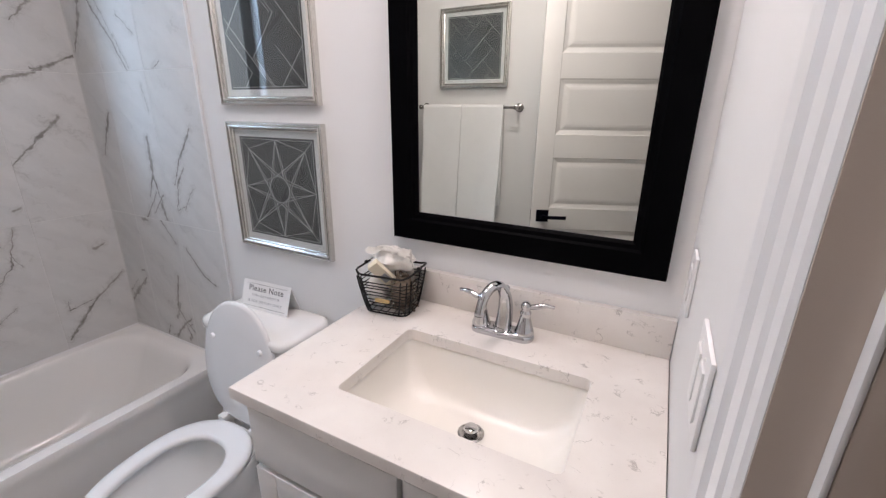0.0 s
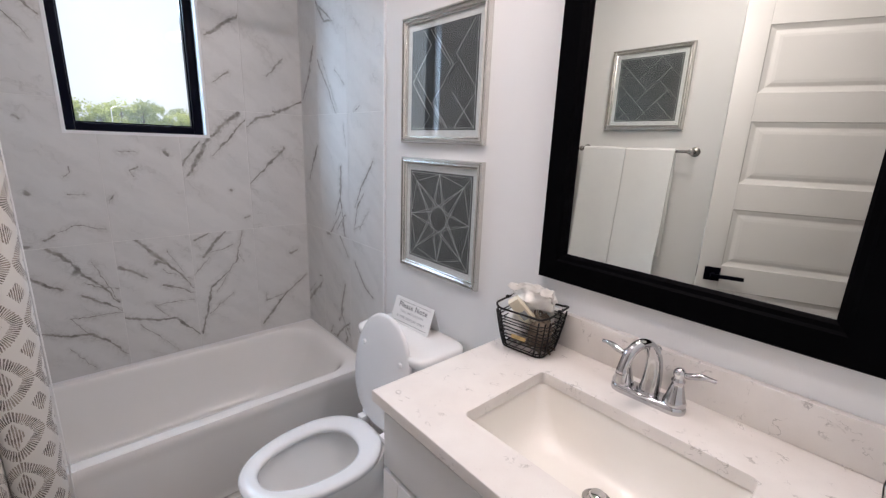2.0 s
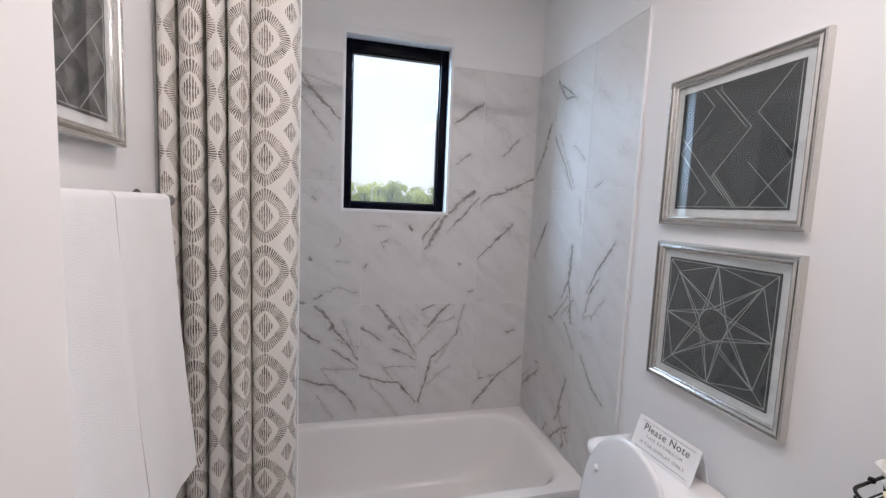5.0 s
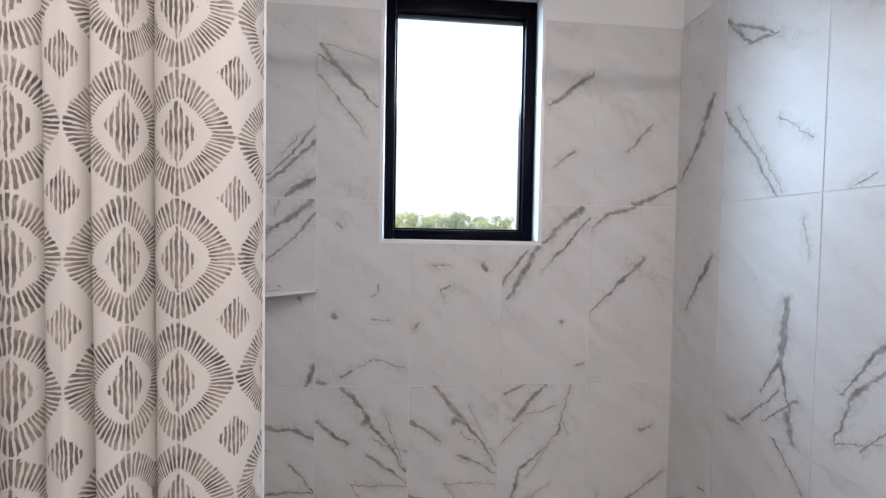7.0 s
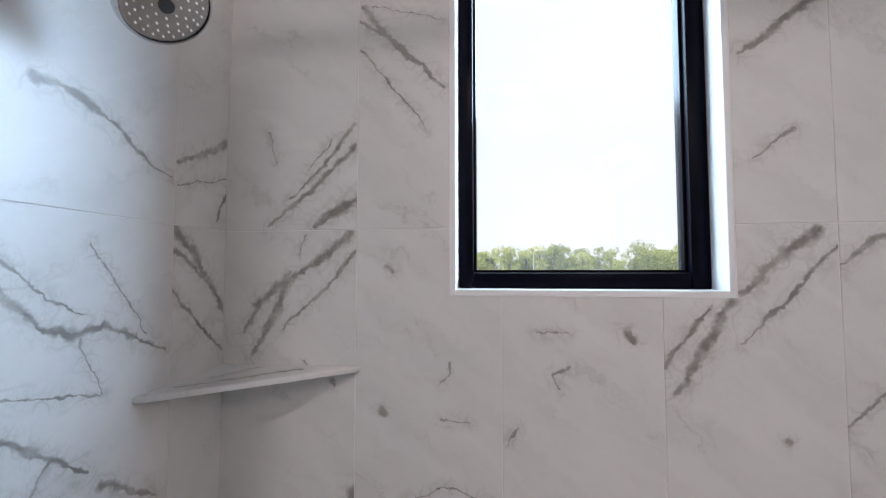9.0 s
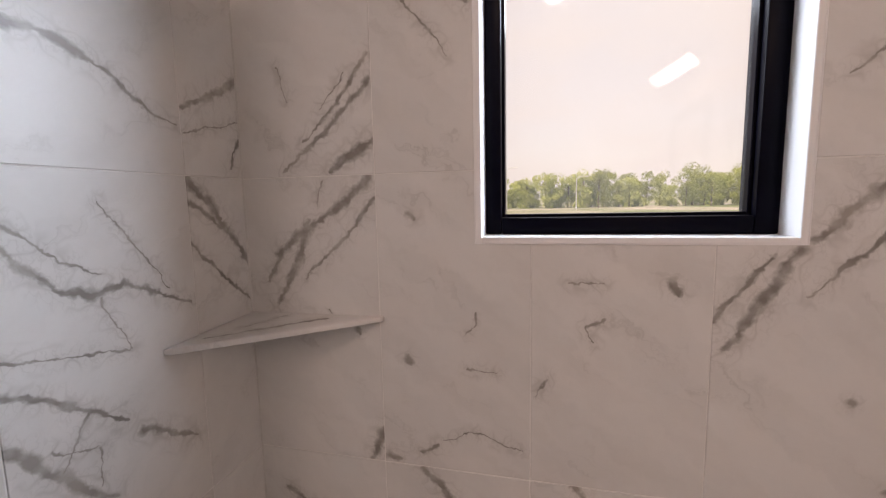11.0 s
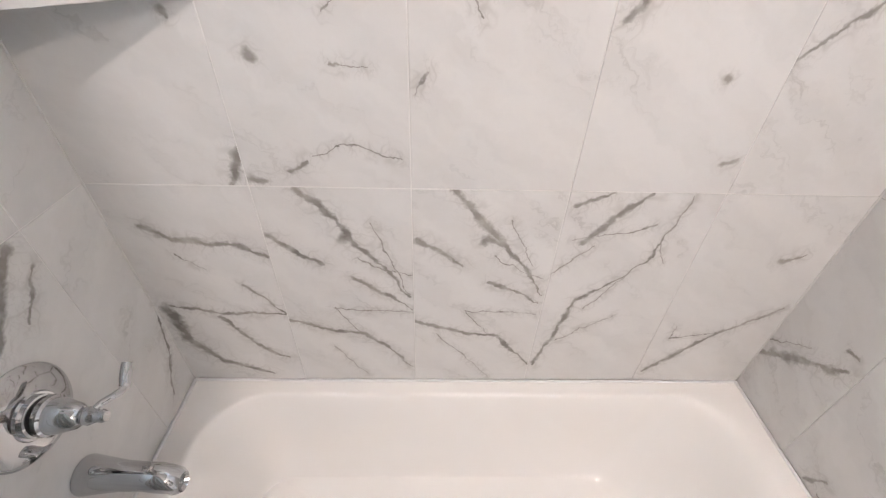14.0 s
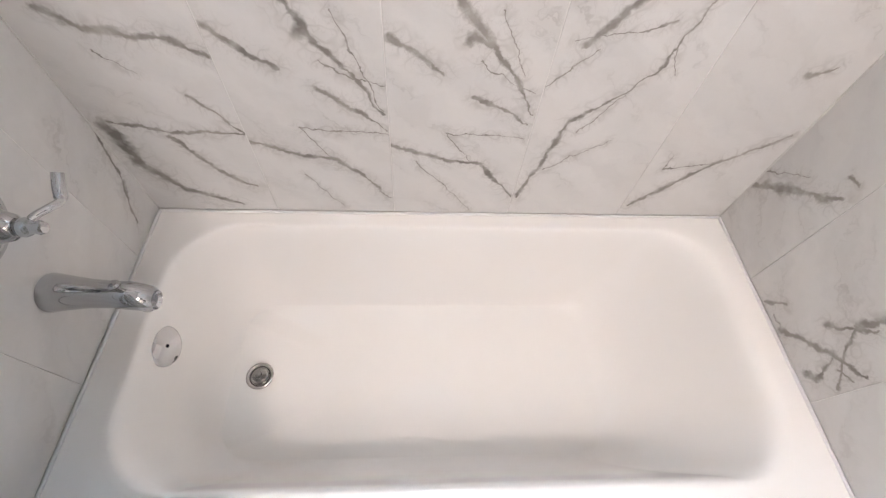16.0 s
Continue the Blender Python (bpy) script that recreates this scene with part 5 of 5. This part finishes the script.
rnd = random.Random(3)
kinds = [tree(1, 8.5), tree(2, 7.2), tree(3, 7.8)]
for i, k in enumerate(kinds):
    k.matrix_world = pose(-84, -12 + 9 * i, GZ)
    k.scale = (.8, .8, .8)
for i in range(70):
    y = -56 + i * 1.6 + rnd.uniform(-.9, .9)
    x = -80 - rnd.uniform(0, 9)
    src = kinds[i % 3]
    m = pose(x, y, GZ, 0, 0, rnd.uniform(0, 360))
    o = copy_thing(src, m)
    s_ = rnd.uniform(.52, .92)
    o.scale = (s_, s_, s_)

# ---------------------------------------------------------------- tiles, last
TW, TH, JOINT = 0.305, 0.61, 0.0017
PRINTS = {}


def vein(wall, col, row, strokes):
    PRINTS[wall, col, row] = strokes


# printed veins, tile by tile: width, then points in metres from the tile's lower corner
vein("north", 0, 1, [
    (0.006, (0.223, 0.397), (0.122, 0.278), (0.060, 0.172)),
    (0.005, (0.097, 0.069), (0.180, 0.168)),
    (0.006, (0.14, 0.24), (0.08, 0.18), (0.05, 0.06)),
    (0.003, (0.05, 0.06), (0.14, 0.10)),
])
vein("north", 0, 2, [
    (0.004, (0.11, 0.03), (0.06, -0.00)),
])
vein("north", 1, 0, [
    (0.006, (0.193, 0.622), (0.286, 0.513)),
    (0.008, (0.247, 0.350), (0.199, 0.178), (0.295, 0.076)),
    (0.012, (0.06, 0.60), (0.10, 0.60)),
    (0.007, (0.066, 0.010), (0.102, 0.058)),
    (0.008, (0.144, 0.014), (0.232, 0.109), (0.290, 0.145)),
    (0.009, (0.177, 0.126), (0.224, 0.213)),
    (0.014, (0.248, 0.031), (0.268, 0.040)),
    (0.009, (0.263, 0.044), (0.240, 0.103)),
    (0.006, (0.267, 0.098), (0.291, 0.120)),
    (0.003, (0.106, 0.018), (0.135, 0.020)),
])
vein("north", 1, 1, [
    (0.008, (0.225, 0.355), (0.212, 0.200), (0.247, 0.078)),
    (0.006, (0.078, -0.025), (0.217, 0.125)),
    (0.003, (0.26, 0.56), (0.28, 0.46)),
    (0.008, (0.23, 0.33), (0.22, 0.21), (0.16, 0.10)),
    (0.006, (0.27, 0.12), (0.17, 0.03)),
    (0.013, (0.24, 0.07), (0.26, 0.01)),
])
vein("north", 1, 2, [
    (0.008, (-0.001, 0.528), (0.171, 0.422)),
    (0.003, (0.050, 0.267), (0.204, 0.013)),
    (0.008, (-0.01, 0.54), (0.09, 0.43), (0.18, 0.42)),
    (0.006, (-0.01, 0.28), (0.09, 0.15), (0.19, 0.00)),
    (0.004, (0.19, 0.20), (0.28, 0.13)),
])
vein("north", 2, 0, [
    (0.012, (0.103, 0.135), (0.197, 0.220), (0.281, 0.286)),
    (0.004, (0.106, 0.184), (0.194, 0.263)),
    (0.006, (0.255, 0.328), (0.278, 0.329)),
])
vein("north", 2, 1, [
    (0.009, (0.28, 0.45), (0.22, 0.36), (0.16, 0.26)),
])
vein("north", 2, 2, [
    (0.012, (0.26, 0.33), (0.20, 0.20), (0.12, 0.09)),
])
vein("south", 1, 0, [
    (0.012, (0.04, 0.60), (0.09, 0.54), (0.14, 0.48)),
    (0.007, (0.02, 0.55), (0.08, 0.48)),
])
vein("south", 1, 1, [
    (0.005, (0.300, 0.560), (0.213, 0.482), (0.191, 0.464), (0.166, 0.455)),
    (0.009, (0.300, 0.530), (0.250, 0.470), (0.219, 0.444), (0.185, 0.428), (0.132, 0.436)),
    (0.006, (0.132, 0.436), (0.076, 0.410), (0.013, 0.379)),
    (0.004, (0.161, 0.564), (0.113, 0.499), (0.055, 0.415)),
    (0.0045, (0.172, 0.421), (0.134, 0.334)),
    (0.0045, (0.303, 0.375), (0.234, 0.358), (0.185, 0.345), (0.134, 0.335)),
    (0.006, (0.303, 0.330), (0.245, 0.299), (0.212, 0.269), (0.153, 0.226)),
    (0.009, (0.131, 0.199), (0.026, 0.124)),
    (0.004, (0.206, 0.266), (0.223, 0.227), (0.245, 0.197)),
    (0.004, (0.256, 0.233), (0.196, 0.204)),
    (0.009, (0.303, 0.262), (0.261, 0.209), (0.231, 0.165), (0.180, 0.115)),
    (0.004, (0.196, 0.200), (0.198, 0.148)),
])
vein("south", 1, 2, [
    (0.009, (0.25, 0.17), (0.18, 0.17), (0.10, 0.13)),
    (0.006, (0.10, 0.13), (0.06, 0.10), (0.01, 0.09)),
])
vein("south", 2, 0, [
    (0.006, (0.12, 0.36), (0.15, 0.29), (0.19, 0.14)),
    (0.008, (0.19, 0.14), (0.24, 0.05)),
])
vein("south", 2, 1, [
    (0.013, (0.30, 0.60), (0.24, 0.54), (0.12, 0.39)),
    (0.009, (0.30, 0.56), (0.22, 0.51)),
    (0.006, (0.31, 0.49), (0.24, 0.42), (0.15, 0.34)),
])
vein("south", 2, 2, [
    (0.011, (0.11, 0.24), (0.20, 0.17), (0.30, 0.12)),
    (0.004, (0.30, 0.08), (0.14, 0.12)),
    (0.01, (0.14, 0.12), (0.19, 0.02)),
])
vein("west", 0, 0, [
    (0.009, (0.066, 0.516), (0.106, 0.486), (0.161, 0.474), (0.249, 0.468), (0.302, 0.439)),
    (0.02, (0.032, 0.271), (0.043, 0.165), (0.104, 0.079)),
    (0.011, (0.104, 0.079), (0.221, 0.027)),
    (0.007, (0.041, 0.286), (0.150, 0.260), (0.302, 0.265)),
    (0.006, (0.226, 0.354), (0.311, 0.258)),
    (0.007, (0.146, 0.252), (0.218, 0.133), (0.278, 0.094)),
    (0.003, (0.105, 0.442), (0.157, 0.400)),
])
vein("west", 0, 1, [
    (0.013, (0.29, 0.60), (0.23, 0.55), (0.17, 0.51)),
    (0.011, (0.17, 0.51), (0.09, 0.46), (0.05, 0.39)),
    (0.012, (0.15, 0.51), (0.12, 0.42), (0.07, 0.34)),
    (0.006, (0.31, 0.57), (0.24, 0.49), (0.14, 0.40)),
    (0.003, (0.19, 0.60), (0.17, 0.55)),
    (0.012, (0.305, 0.07), (0.29, 0.02), (0.27, 0.004)),
    (0.009, (0.255, 0.285), (0.26, 0.28)),
    (0.004, (0.19, 0.33), (0.195, 0.32)),
])
vein("west", 0, 2, [
    (0.007, (0.30, 0.18), (0.19, 0.08), (0.10, 0.01)),
    (0.013, (0.31, 0.07), (0.25, 0.04), (0.21, 0.01)),
    (0.004, (0.25, 0.20), (0.19, 0.13)),
    (0.003, (0.10, 0.22), (0.12, 0.15)),
    (0.006, (0.30, 0.23), (0.23, 0.14), (0.15, 0.07)),
])
vein("west", 1, 0, [
    (0.007, (0.001, 0.242), (0.112, 0.203), (0.174, 0.196), (0.232, 0.142), (0.295, 0.059)),
    (0.003, (0.118, 0.284), (0.184, 0.178)),
    (0.0035, (0.118, 0.284), (0.306, 0.267)),
    (0.01, (0.085, 0.608), (0.151, 0.541), (0.182, 0.477), (0.240, 0.415)),
    (0.006, (0.240, 0.415), (0.297, 0.320)),
    (0.016, (0.166, 0.492), (0.190, 0.473)),
    (0.009, (0.008, 0.492), (0.109, 0.421)),
    (0.003, (0.183, 0.435), (0.244, 0.403), (0.310, 0.387)),
    (0.006, (0.171, 0.376), (0.251, 0.325), (0.300, 0.275)),
    (0.003, (0.223, 0.527), (0.253, 0.438), (0.297, 0.327)),
    (0.003, (0.098, 0.138), (0.175, 0.021)),
])
vein("west", 1, 1, [
    (0.0035, (0.19, 0.09), (0.29, 0.06)),
    (0.0018, (0.19, 0.09), (0.13, 0.06)),
    (0.008, (0.085, 0.03), (0.12, 0.05)),
    (0.013, (0.012, 0.016), (0.035, 0.014)),
    (0.005, (0.20, 0.33), (0.20, 0.31), (0.18, 0.29)),
    (0.012, (0.06, 0.23), (0.06, 0.23)),
    (0.004, (0.18, 0.22), (0.24, 0.22)),
    (0.01, (0.07, 0.53), (0.08, 0.52)),
])
vein("west", 1, 2, [
    (0.009, (0.01, 0.49), (0.08, 0.40), (0.19, 0.30)),
    (0.005, (0.01, 0.39), (0.10, 0.28), (0.15, 0.21)),
    (0.003, (0.03, 0.49), (0.19, 0.45)),
    (0.006, (-0.00, 0.46), (0.07, 0.42), (0.19, 0.30)),
])
vein("west", 2, 0, [
    (0.007, (0.005, 0.238), (0.127, 0.195), (0.207, 0.188), (0.305, 0.067)),
    (0.003, (0.122, 0.279), (0.180, 0.196)),
    (0.0035, (0.122, 0.279), (0.297, 0.269)),
    (0.01, (0.085, 0.608), (0.132, 0.553), (0.189, 0.480), (0.240, 0.426)),
    (0.006, (0.240, 0.426), (0.295, 0.330)),
    (0.016, (0.157, 0.494), (0.190, 0.475)),
    (0.009, (0.007, 0.491), (0.108, 0.421)),
    (0.003, (0.173, 0.447), (0.245, 0.402), (0.293, 0.385)),
    (0.006, (0.172, 0.374), (0.294, 0.308)),
    (0.003, (0.203, 0.539), (0.261, 0.427)),
    (0.003, (0.055, 0.193), (0.199, 0.017)),
])
vein("west", 2, 1, [
    (0.005, (0.13, 0.33), (0.10, 0.32), (0.11, 0.29)),
    (0.014, (0.24, 0.40), (0.25, 0.39)),
    (0.005, (0.03, 0.21), (0.01, 0.18)),
    (0.004, (0.07, 0.40), (0.13, 0.40)),
])
vein("west", 3, 0, [
    (0.008, (0.010, 0.067), (0.063, 0.263), (0.071, 0.318), (0.142, 0.371)),
    (0.005, (0.142, 0.371), (0.203, 0.436), (0.216, 0.493), (0.238, 0.567), (0.243, 0.608)),
    (0.006, (0.02, 0.575), (0.09, 0.608)),
    (0.01, (0.056, 0.481), (0.114, 0.566), (0.165, 0.608)),
    (0.003, (0.193, 0.534), (0.116, 0.510), (0.032, 0.491)),
    (0.004, (-0.003, 0.392), (0.078, 0.477)),
    (0.003, (0.054, 0.173), (0.183, 0.267)),
    (0.003, (0.099, 0.288), (0.168, 0.391)),
    (0.003, (0.216, 0.482), (0.241, 0.432)),
])
vein("west", 3, 1, [
    (0.014, (0.27, 0.60), (0.20, 0.54), (0.14, 0.48)),
    (0.013, (0.12, 0.46), (0.08, 0.39), (0.02, 0.29)),
    (0.008, (0.08, 0.45), (-0.00, 0.34)),
    (0.006, (0.30, 0.57), (0.22, 0.47), (0.14, 0.39)),
    (0.01, (0.21, 0.21), (0.21, 0.21)),
    (0.01, (0.27, 0.06), (0.29, 0.07)),
])
vein("west", 3, 2, [
    (0.01, (0.31, 0.45), (0.22, 0.38), (0.15, 0.33)),
    (0.006, (0.24, 0.18), (0.17, 0.13)),
])
vein("west", 4, 0, [
    (0.008, (0.018, 0.039), (0.138, 0.184), (0.283, 0.293)),
    (0.008, (0.198, 0.442), (0.238, 0.461)),
    (0.003, (0.041, 0.178), (0.189, 0.214)),
    (0.003, (0.041, 0.178), (0.043, 0.228)),
    (0.003, (-0.042, 0.235), (-0.032, 0.270)),
])
vein("west", 4, 1, [
    (0.007, (0.19, 0.43), (0.09, 0.33), (-0.01, 0.23)),
    (0.007, (0.16, 0.61), (0.06, 0.58), (0.00, 0.53)),
])
vein("west", 4, 2, [
    (0.006, (0.21, 0.28), (0.16, 0.23), (0.12, 0.18)),
    (0.006, (0.20, 0.02), (0.14, 0.01)),
    (0.008, (0.31, 0.08), (0.15, -0.00), (0.01, -0.06)),
])
tile_mats, tile_meshes = {}, {}
PLAIN = [marble("marble_tile_plain", [(.006, (.05, .50), (.14, .40), (.22, .36)), (.004, (.20, .20), (.27, .10))], 31)]


def tile_material(key):
    if key not in PRINTS:
        return PLAIN[0]
    if key not in tile_mats:
        tile_mats[key] = marble("marble_tile_%s_%d_%d" % key, PRINTS[key], len(tile_mats) + 1)
    return tile_mats[key]


def tile(poly, key, place, turn, parent):
    """One tile: its outline in its own metres, shared between alike tiles of one print."""
    mat_ = tile_material(key)
    name_key = (tuple(poly), mat_.name)
    if name_key not in tile_meshes:
        bm = prism(poly, -.0055, .004, .0009)
        bmesh.ops.recalc_face_normals(bm, faces=bm.faces)
        me = bpy.data.meshes.new("tile")
        bm.to_mesh(me)
        bm.free()
        me.materials.append(mat_)
        tile_meshes[name_key] = me
    ob = new("tile", tile_meshes[name_key])
    ob.parent = parent
    ob.matrix_world = place @ turn
    return ob


def rect(u0, u1, v0, v1):
    g = JOINT / 2
    return [(u0 + g, v0 + g), (u1 - g, v0 + g), (u1 - g, v1 - g), (u0 + g, v1 - g)]


Z0 = 0.388
tiled_w = thing("tiled_wall_west", "white marble-look tiles with grey veins round the window", "tiled wall", kind="structure")
gb = bmesh.new()
for a, b, c, d in ((SY, WIN[0], Z0, Z0 + 3 * TH), (WIN[1], NY, Z0, Z0 + 3 * TH), (WIN[0], WIN[1], Z0, WIN[2])):
    box(WX - .0075, WX - .0016, a, b, c, d, bm=gb)
part("grout_bed", gb, grout, tiled_w, "pale grout", 0)
turn_w = Matrix(((0, 0, 1, 0), (1, 0, 0, 0), (0, 1, 0, 0), (0, 0, 0, 1)))
for r in range(3):
    for c in range(5):
        u, v = SY + c * TW, Z0 + r * TH
        a, b = WIN[0] - u, WIN[1] - u
        lo = WIN[2] - v
        g = JOINT / 2
        poly = rect(0, TW, 0, TH)
        if r == 1 and c == 1:
            poly = [(g, g), (TW - g, g), (TW - g, lo - g), (a - g, lo - g), (a - g, TH - g), (g, TH - g)]
        elif r == 1 and c == 2:
            poly = rect(0, TW, 0, lo)
        elif r == 1 and c == 3:
            poly = [(g, g), (TW - g, g), (TW - g, TH - g), (b + g, TH - g), (b + g, lo - g), (g, lo - g)]
        elif r == 2 and c == 1:
            poly = rect(0, a, 0, TH)
        elif r == 2 and c == 2:
            continue
        elif r == 2 and c == 3:
            poly = rect(b, TW, 0, TH)
        poly = [(round(p, 5), round(q, 5)) for p, q in poly]
        tile(poly, ("west", c, r), Matrix.Translation((WX - .004, u, v)), turn_w, tiled_w)

turn_n = Matrix(((1, 0, 0, 0), (0, 0, -1, 0), (0, 1, 0, 0), (0, 0, 0, 1)))
turn_s = Matrix(((1, 0, 0, 0), (0, 0, 1, 0), (0, 1, 0, 0), (0, 0, 0, 1)))
for wall, face, sign, first, turn in (("north", NY, 1, -1.577, turn_n), ("south", SY, -1, -1.632, turn_s)):
    tw_ = thing("tiled_wall_" + wall, "white marble-look tiles with grey veins beside the bathtub", "tiled wall", kind="structure")
    back_y = .0095 if wall == "north" else .0038
    a, b = sorted((face + sign * .0016, face + sign * back_y))
    part("grout_bed", box(WX + .001, first, a, b, Z0, Z0 + 3 * TH), grout, tw_, "pale grout", 0)
    strip = bmesh.new()
    a, b = sorted((face - sign * .0015, face + sign * back_y))
    box(first + .0002, first + .007, a, b, 0.0, Z0 + 3 * TH + .006, .001, 1, strip)
    box(WX + .004, first - .0002, a, b, Z0 + 3 * TH, Z0 + 3 * TH + .006, .001, 1, strip)
    part("edge_strip", strip, trim_paint, tw_, "thin pale edge strip", 0)
    for r in range(3):
        cols = [(c, first - TW * (c + 1), 0.0, TW) for c in range(3)]
        for c, u, s0, s1 in cols:
            lo = max(s0, WX + .0005 - u)
            if s1 - lo < .004:
                continue
            poly = [(round(p, 5), round(q, 5)) for p, q in rect(lo, s1, 0, TH)]
            tile(poly, (wall, c, r), Matrix.Translation((u, face + sign * .004, Z0 + r * TH)), turn, tw_)
    # apron-high tiles outside the tub
    for r in range(1):
        poly = [(round(p, 5), round(q, 5)) for p, q in rect(0, first + 1.671, 0, Z0)]
        tile(poly, (wall, 9, 9), Matrix.Translation((-1.671, face + sign * .004, 0.0)), turn, tw_)

# corner shelf of the same tile
shelf_mat = marble("marble_shelf", [(.006, (.03, .20), (.09, .12), (.17, .03)), (.005, (.02, .10), (.10, .06))], 40)
shelf = tagged(link("corner_shelf", shelf_bm, shelf_mat, None, "", 0), "triangular marble-look corner shelf set in the tiled walls", "shelf")
shelf.matrix_world = pose(WX + .0005, SY + .0005, 1.3095, 1.0, 1.4, 0)

# floor tiles
fw, fh = .30, .60
floor_thing = thing("floor_tiles", "pale beige rectangular floor tiles", "floor", kind="structure")
fm = {}
for i in range(-6, 2):
    for j in range(-2, 3):
        xa, xb = i * fw, (i + 1) * fw
        off = .3 * (i % 2)
        ya, yb = j * fh - off, (j + 1) * fh - off
        xa, xb, ya, yb = max(xa, -1.67), min(xb, EX + .119), max(ya, PS + .001), min(yb, PN - .001)
        if xb - xa < .02 or yb - ya < .02:
            continue
        kk = (round(xb - xa, 4), round(yb - ya, 4))
        if kk not in fm:
            bm = prism(rect(0, kk[0], 0, kk[1]), -.012, 0.0, .0012)
            bmesh.ops.recalc_face_normals(bm, faces=bm.faces)
            me = bpy.data.meshes.new("tile")
            bm.to_mesh(me)
            bm.free()
            me.materials.append(floor_tile)
            fm[kk] = me
        o = new("tile", fm[kk])
        o.parent = floor_thing
        o.matrix_world = pose(xa, ya, 0)

# sealant beads down the tiled corners
for nm, y in (("sealant_bead", SY + .0005), ("sealant_bead", NY - .0005)):
    tagged(link(nm, tube([(WX + .0005, y, Z0), (WX + .0005, y, Z0 + 3 * TH)], .0022, 8), sealant), "white sealant bead down the tiled corner", "sealant", kind="structure")
